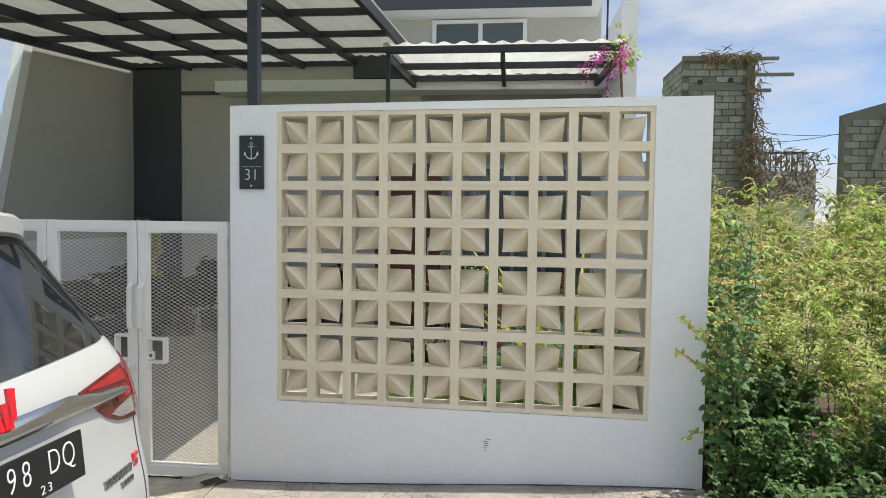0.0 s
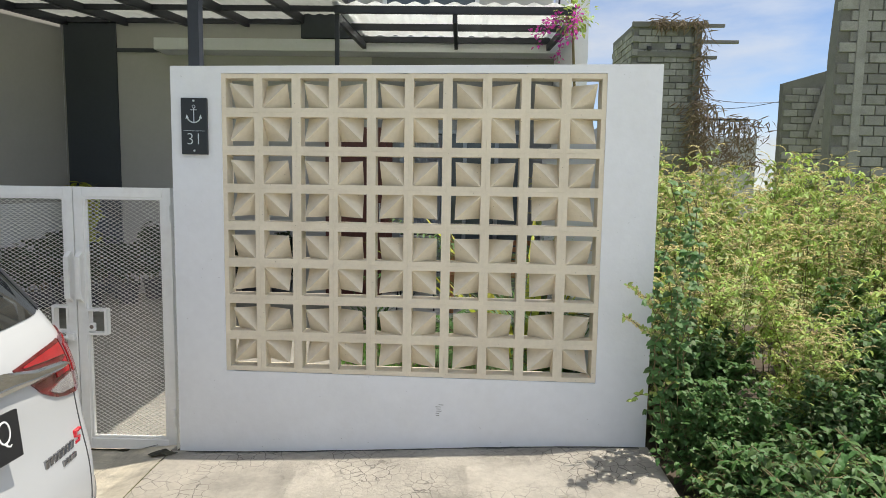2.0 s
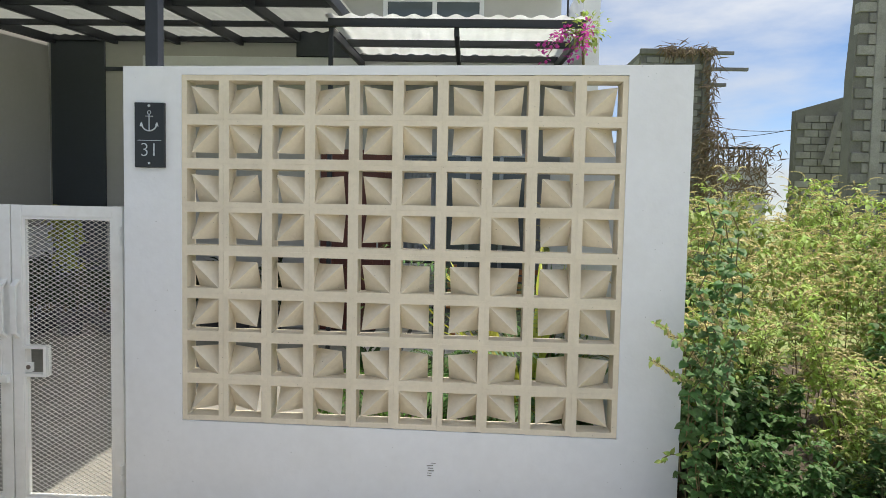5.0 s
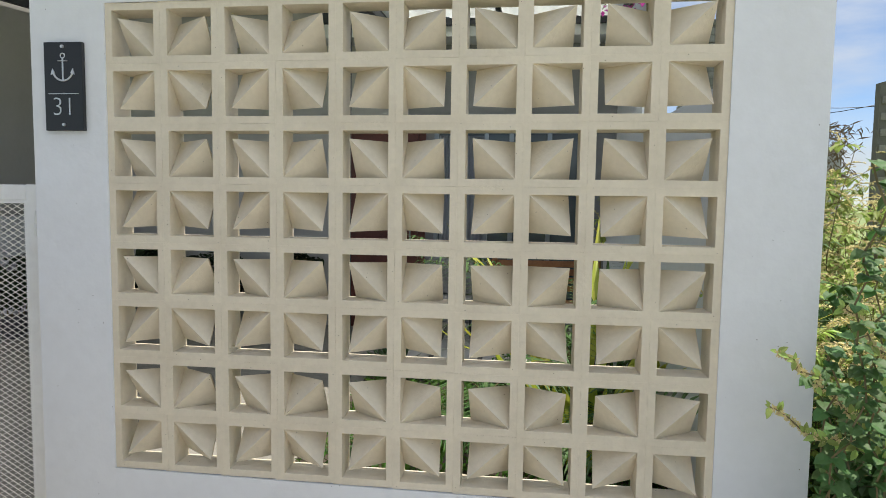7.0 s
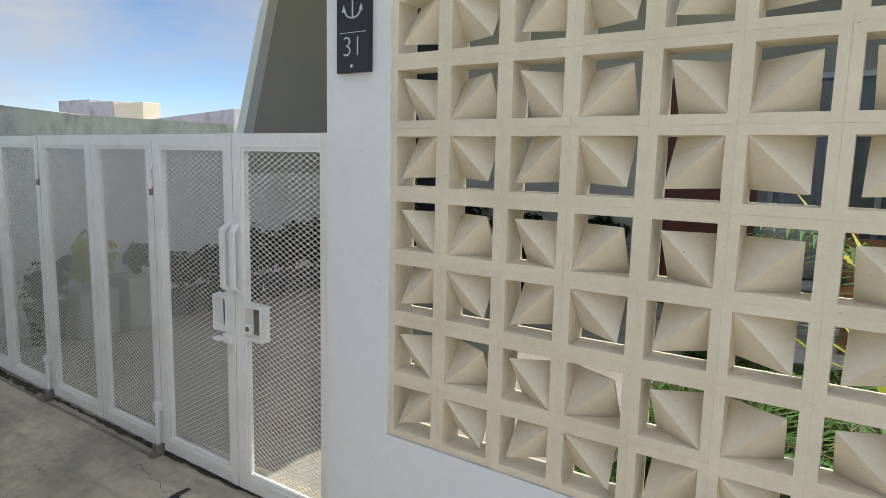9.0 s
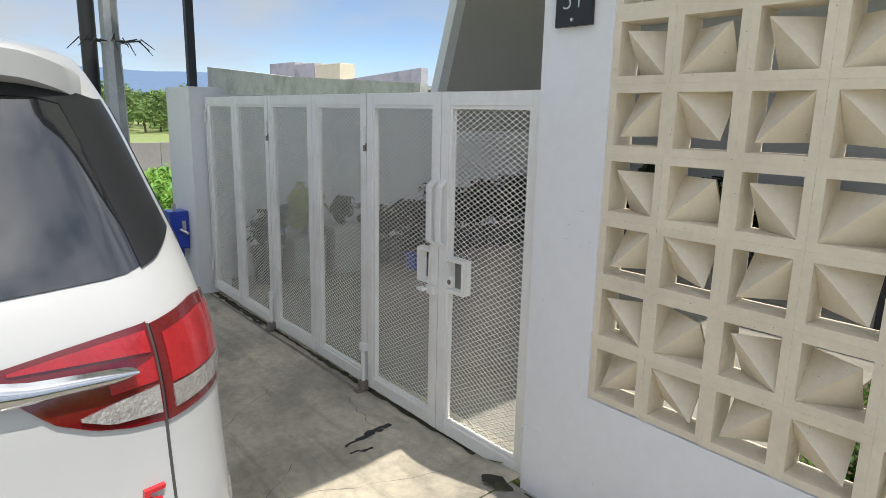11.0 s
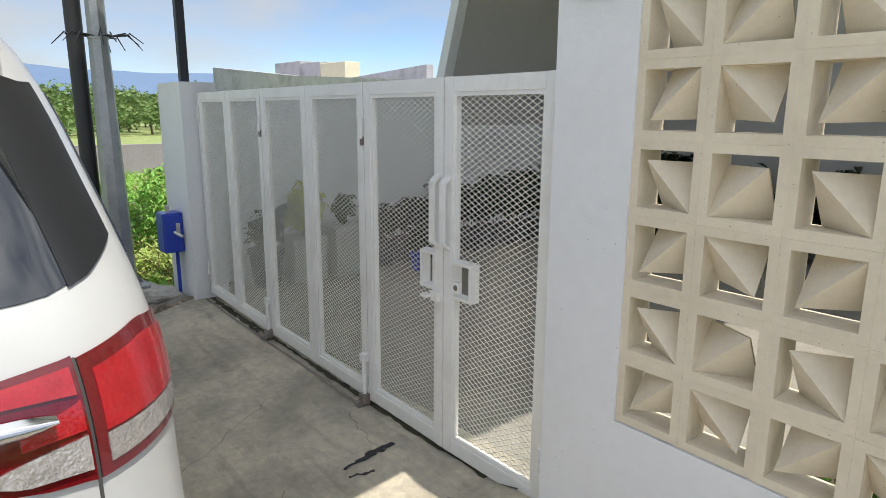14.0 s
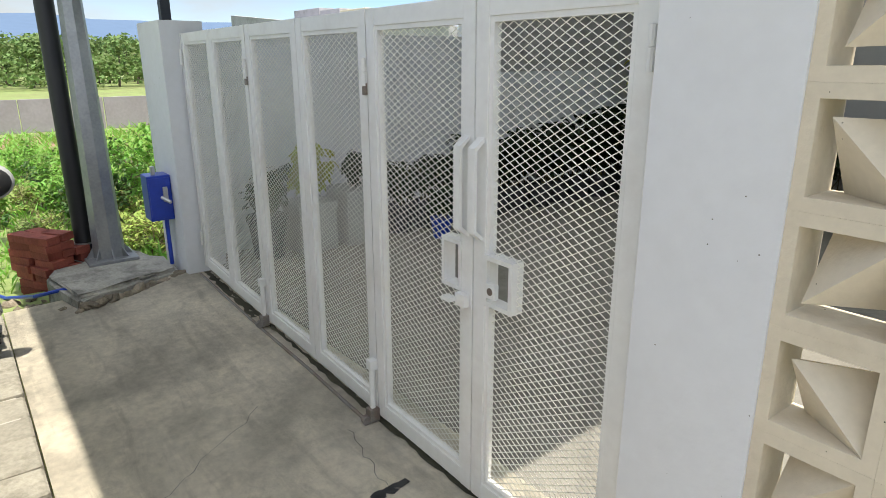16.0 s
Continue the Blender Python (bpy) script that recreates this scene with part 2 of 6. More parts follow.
def box(bm, x0, y0, z0, x1, y1, z1, bevel=0.0):
    """A box between two corners, its edges rounded."""
    r = bmesh.ops.create_cube(bm, size=1)
    bmesh.ops.transform(bm, matrix=Matrix.Translation(((x0 + x1) / 2, (y0 + y1) / 2, (z0 + z1) / 2)) @ Matrix.Diagonal((abs(x1 - x0), abs(y1 - y0), abs(z1 - z0), 1)), verts=r["verts"])
    if bevel:
        es = list({e for v in r["verts"] for e in v.link_edges})
        bmesh.ops.bevel(bm, geom=es, offset=bevel, segments=2, affect="EDGES", profile=0.6)
    return bm


def tube(bm, a, b, r0, r1=None, seg=10, caps=True):
    """A round bar from a to b."""
    a, b = Vector(a), Vector(b)
    d = b - a
    m = Matrix.Translation((a + b) / 2) @ d.to_track_quat("Z", "Y").to_matrix().to_4x4()
    bmesh.ops.create_cone(bm, cap_ends=caps, segments=seg, radius1=r0, radius2=r0 if r1 is None else r1, depth=d.length, matrix=m)
    return bm


def prism(bm, pts, axis, lo, hi):
    """A flat outline pushed from lo to hi along an axis; pts are the other two coordinates in order."""
    def at(p, v):
        return {"x": (v, p[0], p[1]), "y": (p[0], v, p[1]), "z": (p[0], p[1], v)}[axis]
    a = [bm.verts.new(at(p, lo)) for p in pts]
    b = [bm.verts.new(at(p, hi)) for p in pts]
    k = len(pts)
    bm.faces.new(a)
    bm.faces.new(b[::-1])
    for i in range(k):
        bm.faces.new((a[i], b[i], b[(i + 1) % k], a[(i + 1) % k]))
    bmesh.ops.recalc_face_normals(bm, faces=bm.faces[:])
    return bm


def mesh_of(name, bm, material, smooth=False):
    me = bpy.data.meshes.new(name)
    bm.to_mesh(me)
    bm.free()
    me.materials.append(material)
    if smooth:
        me.shade_smooth()
        me.set_sharp_from_angle(angle=radians(38))
    return me


def part(name, bm, material, parent=None, label="", smooth=False):
    """One mesh object, under a thing or a part."""
    ob = new(name, mesh_of(name, bm, material, smooth))
    if parent:
        ob.parent = parent
    if label:
        tagged(ob, label)
    return ob


def thing(name, label, category, group="", kind="", at=None):
    ob = new(name)
    ob.empty_display_size = 0.1
    if at is not None:
        ob.matrix_basis = at
    return tagged(ob, label, category, group, kind)


def setting(name, bm, material, label, category, smooth=False):
    return tagged(part(name, bm, material, smooth=smooth), label, category, kind="structure")


B = bmesh.new
RND = random.Random(7)

# ---- ground ----
WALL_Y = 3.525


def slab_z(x, y):
    """Height of the paved ground."""
    t = min(1, max(0, (x + 1.85) / 2.65))
    z = -0.075 + 0.01 * max(-4, min(0, x + 2)) + (t * t * (3 - 2 * t)) * 0.09 + (0.075 if x > -1.85 else 0.075 * max(0, 1 + (x + 1.85) / 0.25))
    if x < -1.85:
        z += 0.026 * max(0, min(1, (y - 3.25) / 0.35))
    return z - 0.035 * max(0, 3.4 - y)


def ground_z(x, y):
    """Height of the open ground, just under the paving near the house."""
    z = -0.20 - 0.035 * max(0, min(3.4, 3.4 - y))
    if x > 0.8:
        z = -0.03 + 0.03 * min(x - 0.8, 3) - 0.22 * max(0, min(1, (2.2 - y) / 0.8))
    if x < -6.0:
        z = -0.28 - 0.022 * min(-x - 6, 25)
    return z


def sheet(bm, xs, ys, zf):
    rows = [[bm.verts.new((x, y, zf(x, y))) for x in xs] for y in ys]
    for j in range(len(ys) - 1):
        for i in range(len(xs) - 1):
            bm.faces.new((rows[j][i], rows[j][i + 1], rows[j + 1][i + 1], rows[j + 1][i]))
    return bm


GRASSY = mat("grassy_earth", (0.22, 0.28, 0.10), 0.95, var=0.35, scale=1.2, bump=0.5, bscale=12, stain=(0.20, 0.15, 0.09), stain_amt=0.5, stain_scale=0.35)
far = [-900, -300, -120, -60, -40, -30, -24, -18, -14, -11, -9, -7.5, -6.6, -6.2]
mid = [-6.0 + 0.5 * i for i in range(14)] + [0.8, 0.85, 1.2, 1.6, 2, 2.5, 3, 4, 6, 9, 14, 24, 60, 200, 900]
yy = [-900, -200, -60, -25, -12, -7, -4, -2, -1, 0, 0.5, 1, 1.5, 2, 2.5, 3, 3.4, 4, 5, 6, 7, 8, 10, 13, 18, 26, 40, 70, 160, 400, 900]
setting("ground", sheet(B(), far + mid, yy, ground_z), GRASSY, "grassy earth around the house plot", "ground")

# driveway slab and ramp
xs = [-5.45 + 0.15 * i for i in range(24)] + [-1.84]
bm = sheet(B(), xs, [2.54, 2.7, 2.85, 3, 3.12, 3.25, 3.4, 3.5, 3.6, 3.7, 3.80], slab_z)
bmesh.ops.solidify(bm, geom=bm.faces[:], thickness=0.12)
setting("driveway", bm, CONC, "stained grey concrete driveway in front of the gate", "driveway")
bm = sheet(B(), [-1.835 + 0.11 * i for i in range(25)], [1.9, 2.2, 2.6, 3, 3.3, 3.524], slab_z)
bmesh.ops.solidify(bm, geom=bm.faces[:], thickness=0.12)
setting("pavement", bm, CONC2, "pale cracked concrete apron below the wall", "pavement")
# Unseen street, added pale so it bounces sun onto the shaded wall.
ROADC = mat("bounce_street_concrete", (0.50, 0.48, 0.44), 0.9, var=0.14, scale=2.0, bump=0.4, bscale=50, stain=(0.30, 0.28, 0.25), stain_amt=0.5, stain_scale=0.8)
bm = box(B(), -5.6, -6.0, -0.5, 60, 2.50, -0.135)
bmesh.ops.subdivide_edges(bm, edges=bm.edges[:], cuts=3)
setting("road", bm, ROADC, "assumed street in front of the house, pale to bounce sunlight", "road")
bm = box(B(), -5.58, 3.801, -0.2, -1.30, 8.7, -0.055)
setting("floor", bm, CARPORTC, "grey concrete carport floor, toned dark for the shade", "floor")

# ---- front wall ----
P_X0, P_X1, P_Z0, P_Z1 = -1.52, 0.51, 0.467, 2.072
W_X0, W_X1 = -1.79, 0.795
WT = 0.12


def wall_top(x):
    return 2.108 + 0.036 * (x - W_X0) / (W_X1 - W_X0)


bm = B()
y0, y1 = WALL_Y, WALL_Y + WT
prism(bm, [(W_X0, -0.15), (P_X0, -0.15), (P_X0, wall_top(P_X0)), (W_X0, wall_top(W_X0))], "y", y0, y1)
prism(bm, [(P_X1, -0.15), (W_X1, -0.15), (W_X1, wall_top(W_X1)), (P_X1, wall_top(P_X1))], "y", y0, y1)
prism(bm, [(P_X0, P_Z1 + 0.001), (P_X1, P_Z1 + 0.023), (P_X1, wall_top(P_X1)), (P_X0, wall_top(P_X0))], "y", y0, y1)
prism(bm, [(P_X0, -0.15), (P_X1, -0.15), (P_X1, P_Z0 - 0.026), (P_X0, P_Z0 - 0.001)], "y", y0, y1)
front_wall = setting("wall_front", bm, WHITE, "white painted front garden wall with a pierced block panel", "wall")

# pierced blocks, four ways round
NX, NZ = 10, 8
BW, BH, BD = (P_X1 - P_X0) / NX, (P_Z1 - P_Z0) / NZ, 0.098


def pierced_block(fx, fz):
    """A square cement block with a hole and a folded fin in it; fx, fz mirror it."""
    bm = B()
    w, h, d = BW - 0.0001, BH - 0.0001, BD
    t = 0.0240
    o = [(0, 0), (w, 0), (w, h), (0, h)]
    i = [(t, t), (w - t, t), (w - t, h - t), (t, h - t)]
    c = 0.0005
    i2 = [(t - c, t - c), (w - t + c, t - c), (w - t + c, h - t + c), (t - c, h - t + c)]
    ring = [[bm.verts.new((p[0], y, p[1])) for p in pts] for pts, y in ((o, d), (o, c), ([(c, c), (w - c, c), (w - c, h - c), (c, h - c)], 0), (i2, 0), (i, c), (i, d), (o, d))]
    for a, b in zip(ring, ring[1:]):
        for k in range(4):
            bm.faces.new((a[k], a[(k + 1) % 4], b[(k + 1) % 4], b[k]))
    hw, hh = w - 2 * t, h - 2 * t

    def p(u, v, y):
        return (t + u * hw, y, t + v * hh)
    front = [p(0.14, 0.83, 0.002), p(1.0, 0.80, 0.084), p(1.0, 0.0, 0.002), p(0.17, 0.0, 0.084)]
    back = [p(0.17, 0.80, 0.022), p(1.0, 0.77, 0.097), p(1.0, -0.02, 0.026), p(0.19, -0.01, 0.097)]
    fa = [bm.verts.new(q) for q in front]
    ba = [bm.verts.new(q) for q in back]
    bm.faces.new((fa[0], fa[2], fa[1])); bm.faces.new((fa[0], fa[3], fa[2]))
    bm.faces.new((ba[0], ba[1], ba[2])); bm.faces.new((ba[0], ba[2], ba[3]))
    for k in range(4):
        bm.faces.new((fa[k], fa[(k + 1) % 4], ba[(k + 1) % 4], ba[k]))
    for v in bm.verts:
        if fx:
            v.co.x = w - v.co.x
        if fz:
            v.co.z = h - v.co.z
    bmesh.ops.recalc_face_normals(bm, faces=bm.faces[:])
    return mesh_of("pierced_block", bm, CREAM)


COLS = [-1.52, -1.325, -1.122, -0.925, -0.722, -0.523, -0.32, -0.112, 0.09, 0.30, 0.51]
BLOCKS = {(fx, fz): pierced_block(fx, fz) for fx in (0, 1) for fz in (0, 1)}
for r in range(NZ):
    for c in range(NX):
        ob = new("pierced_block", BLOCKS[c % 2, r % 2])
        ob.parent = front_wall
        x = COLS[c] + 0.0002
        u = (c + 0.5) / NX
        grow = (1.603 + 0.048 * u) / (P_Z1 - P_Z0)
        z = 2.072 + 0.022 * u - (r + 1) * BH * grow
        ob.matrix_basis = pose(x, WALL_Y + 0.006 + RND.uniform(-.0006, .0006), z, 0, RND.uniform(-.06, .06), 0) @ Matrix.Diagonal(((COLS[c + 1] - COLS[c]) / BW, 1, grow, 1))
bm = B()
for c in range(1, NX):
    box(bm, COLS[c] - 0.008, WALL_Y + 0.0075, P_Z0 - 0.01, COLS[c] + 0.008, WALL_Y + BD - 0.01, P_Z1 + 0.015)
part("mortar_joint", bm, CREAM, front_wall)

# ---- gate ----
GZ0, GZ1 = -0.035, 1.465
GX = [-1.835, -2.39, -2.97, -3.55, -4.13, -4.71, -5.29]
GY = [3.60, 3.605, 3.62, 3.642, 3.655, 3.675, 3.70]


def diamond_mesh(w, h, hole=None):
    """Expanded metal: wavy strands joined into diamonds."""
    verts, faces = [], []
    nx, nz = 11, 62
    dw, dh = w / nx, h / nz
    s = 0.00112

    def strand(a, b):
        (x0, z0), (x1, z1) = a, b
        if hole and hole[0] < (x0 + x1) / 2 < hole[1] and hole[2] < (z0 + z1) / 2 < hole[3]:
            return
        ln = math.hypot(x1 - x0, z1 - z0)
        px, pz = -(z1 - z0) / ln * s, (x1 - x0) / ln * s
        k = len(verts)
        for x, z in (a, b):
            verts.extend([(x + px, -0.0008, z + pz), (x - px, -0.0008, z - pz), (x - px, 0.0008, z - pz), (x + px, 0.0008, z + pz)])
        for q in range(4):
            faces.append((k + q, k + (q + 1) % 4, k + 4 + (q + 1) % 4, k + 4 + q))
    for j in range(nz):
        for i in range(nx):
            l, r, m = (i * dw, (j + .5) * dh), ((i + 1) * dw, (j + .5) * dh), ((i + .5) * dw, j * dh)
            tp = ((i + .5) * dw, (j + 1) * dh)
            strand(l, m); strand(m, r); strand(l, tp); strand(tp, r)
    me = bpy.data.meshes.new("mesh_panel")
    me.from_pydata(verts, [], faces)
    me.materials.append(MESHW)
    return me


LEAF_W = 0.57
LEAF_MESH = diamond_mesh(LEAF_W - 0.13, GZ1 - GZ0 - 0.15)
DOOR_MESH = {0: diamond_mesh(LEAF_W - 0.13, GZ1 - GZ0 - 0.15, (-1, 0.10, 0.585, 0.72)), 1: diamond_mesh(LEAF_W - 0.13, GZ1 - GZ0 - 0.15, (0.345, 1, 0.595, 0.735))}


def gate_leaf(i, label):
    """One framed leaf hung between two points of the gate line."""
    x1, y1, x0, y0 = GX[i], GY[i], GX[i + 1], GY[i + 1]
    ln, ang = math.hypot(x1 - x0, y1 - y0), math.degrees(math.atan2(y1 - y0, x1 - x0))
    g = thing("gate_leaf", label, "gate", "gate leaves", at=pose(x0, y0, GZ0, 0, 0, ang))
    w, h, d = ln - 0.006, GZ1 - GZ0, 0.036
    fw = 0.05
    part("frame_stile", box(B(), 0, 0, 0, fw, d, h, 0.003), GATEW, g)
    part("frame_stile", box(B(), w - fw, 0, 0, w, d, h, 0.003), GATEW, g)
    part("frame_rail", box(B(), fw, 0.001, h - 0.055, w - fw, d - 0.001, h - 0.001, 0.003), GATEW, g)
    part("frame_rail", box(B(), fw, 0.001, 0.001, w - fw, d - 0.001, 0.06, 0.003), GATEW, g)
    b = 0.014
    part("mesh_bead", box(B(), fw, 0.006, 0.06, fw + b, d - 0.006, h - 0.055), GATEW, g)
    part("mesh_bead", box(B(), w - fw - b, 0.006, 0.06, w - fw, d - 0.006, h - 0.055), GATEW, g)
    part("mesh_bead", box(B(), fw + b, 0.006, h - 0.055 - b, w - fw - b, d - 0.006, h - 0.055), GATEW, g)
    part("mesh_bead", box(B(), fw + b, 0.006, 0.06, w - fw - b, d - 0.006, 0.06 + b), GATEW, g)
    m = new("mesh_panel", DOOR_MESH.get(i, LEAF_MESH))
    m.parent = g
    sx = (w - 2 * fw - 2 * b) / (LEAF_W - 0.13)
    m.matrix_basis = Matrix.Translation((fw + b, d / 2, 0.06 + b)) @ Matrix.Diagonal((sx, 1, (h - 0.115 - 2 * b) / (h - 0.15), 1))
    return g, w, h, d


LEAVES = [gate_leaf(i, "white steel gate leaf with expanded metal mesh" if i > 1 else "white steel gate door leaf with mesh and pull handle") for i in range(6)]

# gate pillar
bm = prism(B(), [(-5.33, 3.59), (-5.33, 3.85), (-5.86, 3.85), (-5.86, 3.59)], "z", -0.25, 1.54)
setting("wall_gate_pillar", bm, WHITE, "white rendered gate pillar", "pillar")

# side wall
bm = prism(B(), [(3.85, -0.25), (8.85, -0.25), (8.85, 3.75), (6.80, 3.75), (6.22, 1.50), (3.85, 1.50)], "x", -5.72, -5.6)
setting("wall_side", bm, WHITE, "white boundary wall with a slanted rise beside the carport", "wall")
# thin grey face over the upper part of the white wall
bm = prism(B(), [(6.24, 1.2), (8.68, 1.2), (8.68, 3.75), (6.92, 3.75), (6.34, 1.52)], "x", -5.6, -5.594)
setting("wall_side_grey", bm, GREYWALL, "grey upper side wall of the carport", "wall")

# house front
HY = 8.7
bm = B()
box(bm, -5.6, HY, -0.2, -1.45, HY + 0.15, 3.75)
setting("wall_house_carport", bm, GREYWALL, "grey painted house wall behind the carport", "wall")
setting("wall_dark_band", box(B(), -5.56, HY - 0.03, -0.06, -4.86, HY, 3.7), DARKWALL, "charcoal painted wall panel", "wall")
setting("wall_house_upper", box(B(), -3.0, HY + 0.6, 3.3, 1.0, HY + 0.75, 4.9), GREYWALL, "grey upper house wall with a window", "wall")
setting("ledge", box(B(), -4.2, HY - 0.35, 3.17, 0.95, HY + 0.75, 3.32, 0.01), WHITE, "white concrete ledge over the house front", "ledge")
setting("roof_slab", box(B(), -3.0, HY + 0.12, 4.36, 0.94, HY + 0.9, 4.5, 0.01), WHITE, "white roof slab edge", "roof")
setting("roof_edge", box(B(), -3.0, HY + 0.06, 4.345, 0.8, HY + 0.117, 4.55, 0.01), DARKWALL, "dark sheet roof edge over the slab", "roof")
setting("gutter_board", box(B(), -2.3, HY - 0.36, 3.33, -1.5, HY - 0.30, 3.72), DARKWALL, "charcoal board above the ledge", "board")
setting("wall_party", box(B(), 0.95, 7.3, -0.2, 1.12, 12, 3.9), WHITE, "white party wall beside the garden", "wall")

# ---- canopies ----


def can_z(y):
    return 2.77 + 0.088 * y


canopy = thing("carport_canopy", "dark steel carport canopy with white corrugated sheets", "canopy")
YF, YB, XL, XR = 2.86, 8.68, -5.52, -1.47


def beam(x0, y0, x1, y1, zf, w, h, name, parent, lift=0.0):
    bm = B()
    a, b = Vector((x0, y0, zf(y0) + lift)), Vector((x1, y1, zf(y1) + lift))
    d = (b - a).normalized()
    s = d.cross(Vector((0, 0, 1))).normalized() * (w / 2)
    u = Vector((0, 0, h))
    vs = [bm.verts.new(q) for q in (a - s, a + s, a + s + u, a - s + u, b - s, b + s, b + s + u, b - s + u)]
    for q in ((0, 1, 2, 3), (7, 6, 5, 4), (0, 4, 5, 1), (1, 5, 6, 2), (2, 6, 7, 3), (3, 7, 4, 0)):
        bm.faces.new([vs[k] for k in q])
    bmesh.ops.recalc_face_normals(bm, faces=bm.faces[:])
    return part(name, bm, STEEL, parent)


for k in range(6):
    x = XL + (XR - XL) * k / 5
    beam(x, YF, x, YB, can_z, 0.05, 0.10, "rafter", canopy)
for k in range(7):
    y = YF + 0.03 + (YB - YF - 0.06) * k / 6
    for j in range(5):
        beam(XL + (XR - XL) * j / 5 + 0.026, y, XL + (XR - XL) * (j + 1) / 5 - 0.026, y, can_z, 0.04, 0.06, "purlin", canopy, 0.038)


def corrugated(x0, x1, ya, yb, zf, pitch=0.15, amp=0.009, lift=0.105):
    bm = B()
    n = int((x1 - x0) / pitch * 8)
    rows = []
    for y in (ya, yb):
        rows.append([bm.verts.new((x0 + (x1 - x0) * i / n, y, zf(y) + lift + amp * (1 + math.sin(i * math.pi / 4)))) for i in range(n + 1)])
    for i in range(n):
        bm.faces.new((rows[0][i], rows[0][i + 1], rows[1][i + 1], rows[1][i]))
    bmesh.ops.solidify(bm, geom=bm.faces[:], thickness=0.004)
    return bm


part("roof_sheet", corrugated(XL - 0.03, XR + 0.03, YF - 0.02, YB, can_z), SHEET, canopy, "white corrugated roof sheet", smooth=True)
part("post", box(B(), -1.71, 3.57, 2.105, -1.65, 3.63, can_z(3.6) + 0.01, 0.003), STEEL, canopy)
part("post", box(B(), -5.53, 3.65, 1.54, -5.47, 3.71, can_z(3.68) + 0.01, 0.003), STEEL, canopy)


def can2_z(y):
    return 3.09 + 0.06 * (y - 6.55)


canopy2 = thing("terrace_canopy", "small dark steel canopy with clear corrugated sheets", "canopy")
for x in (-1.49, -0.33, 0.82):
    beam(x, 6.55, x, HY - 0.36, can2_z, 0.045, 0.075, "rafter", canopy2)
for y in (6.53, 7.45, 8.3):
    beam(-1.51, y, 0.84, y, can2_z, 0.04, 0.07, "purlin", canopy2, 0.076)
part("roof_sheet", corrugated(-1.53, 0.86, 6.45, HY - 0.36, can2_z, 0.19, 0.014, 0.147), CLEARSHEET, canopy2, "clear corrugated roof sheet", smooth=True)
part("post", box(B(), -1.51, 6.53, -0.06, -1.47, 6.57, 3.10, 0.003), STEEL, canopy2)

# ---- things at the front wall and gate ----
SIGN = mat("black_acrylic", (0.012, 0.013, 0.015), 0.3, var=0.1, scale=5)
SILVER = mat("brushed_steel", (0.62, 0.62, 0.62), 0.32, metal=0.9, var=0.06, scale=9)
RUST = mat("rusty_steel", (0.26, 0.24, 0.22), 0.7, metal=0.4, var=0.3, scale=20, stain=(0.24, 0.13, 0.07), stain_amt=0.5, stain_scale=9)


def lettering(words, size, depth, material, parent, m, name="lettering", label=""):
    """Raised letters as a mesh, turned to face along -y."""
    cu = bpy.data.curves.new("text", "FONT")
    cu.offset = -0.02 * size
    cu.body, cu.size, cu.extrude, cu.align_x, cu.align_y = words, size, depth, "CENTER", "CENTER"
    tmp = bpy.data.objects.new("text", cu)
    scene.collection.objects.link(tmp)
    me = bpy.data.meshes.new_from_object(tmp.evaluated_get(bpy.context.evaluated_depsgraph_get()))
    bpy.data.objects.remove(tmp)
    me.materials.clear()
    me.materials.append(material)
    me.name = name
    ob = new(name, me)
    ob.parent = parent
    ob.matrix_basis = m
    if label:
        tagged(ob, label)
    return ob


def arc_tube(bm, c, r, a0, a1, rad, seg=10):
    pts = [Vector((c[0] + r * math.cos(radians(a0 + (a1 - a0) * k / seg)), 0, c[1] + r * math.sin(radians(a0 + (a1 - a0) * k / seg)))) for k in range(seg + 1)]
    for p, q in zip(pts, pts[1:]):
        tube(bm, p, q, rad, seg=6)


plaque = thing("house_number_plaque", "black acrylic house number plaque with a silver anchor", "sign", at=pose(-1.66, 3.507, 1.7945))
part("backing", box(B(), -0.069, 0, -0.1475, 0.069, 0.0165, 0.1475, 0.002), SIGN, plaque)
bm = B()
tube(bm, (0, 0, 0.012), (0, 0, 0.085), 0.0028, seg=8)
tube(bm, (-0.018, 0, 0.077), (0.018, 0, 0.077), 0.0022, seg=8)
arc_tube(bm, (0, 0.094), 0.008, 0, 360, 0.0018, 12)
arc_tube(bm, (0, 0.047), 0.036, 195, 345, 0.0034, 12)
for s in (-1, 1):
    prism(bm, [(s * 0.028, 0.036), (s * 0.044, 0.030), (s * 0.037, 0.052)], "y", -0.002, 0.002)
anchor = part("anchor", bm, SILVER, plaque, "silver anchor emblem")
anchor.matrix_basis = pose(0, -0.001, 0.008)
part("divider", box(B(), -0.055, -0.002, -0.0255, 0.055, 0.001, -0.0235), SILVER, plaque)
lettering("31", 0.088, 0.0015, SILVER, plaque, pose(0, -0.001, -0.070, 90), "numerals", "silver numerals 31")
for z in (0.132, -0.128):
    part("stud", tube(B(), (0, -0.006, z), (0, 0.0, z), 0.005, 0.006, seg=14), SILVER, plaque, "chrome stud")


def pull_handle(leaf, x, h):
    bm = B()
    z0, z1 = 0.85, 1.14
    prism(bm, [(0.0, z0), (-0.036, z0 + 0.028), (-0.036, z1 - 0.028), (0.0, z1), (0.0, z1 - 0.012), (-0.026, z1 - 0.034), (-0.026, z0 + 0.034), (0.0, z0 + 0.012)], "x", x - 0.014, x + 0.014)
    return part("pull_handle", bm, GATEW, leaf)


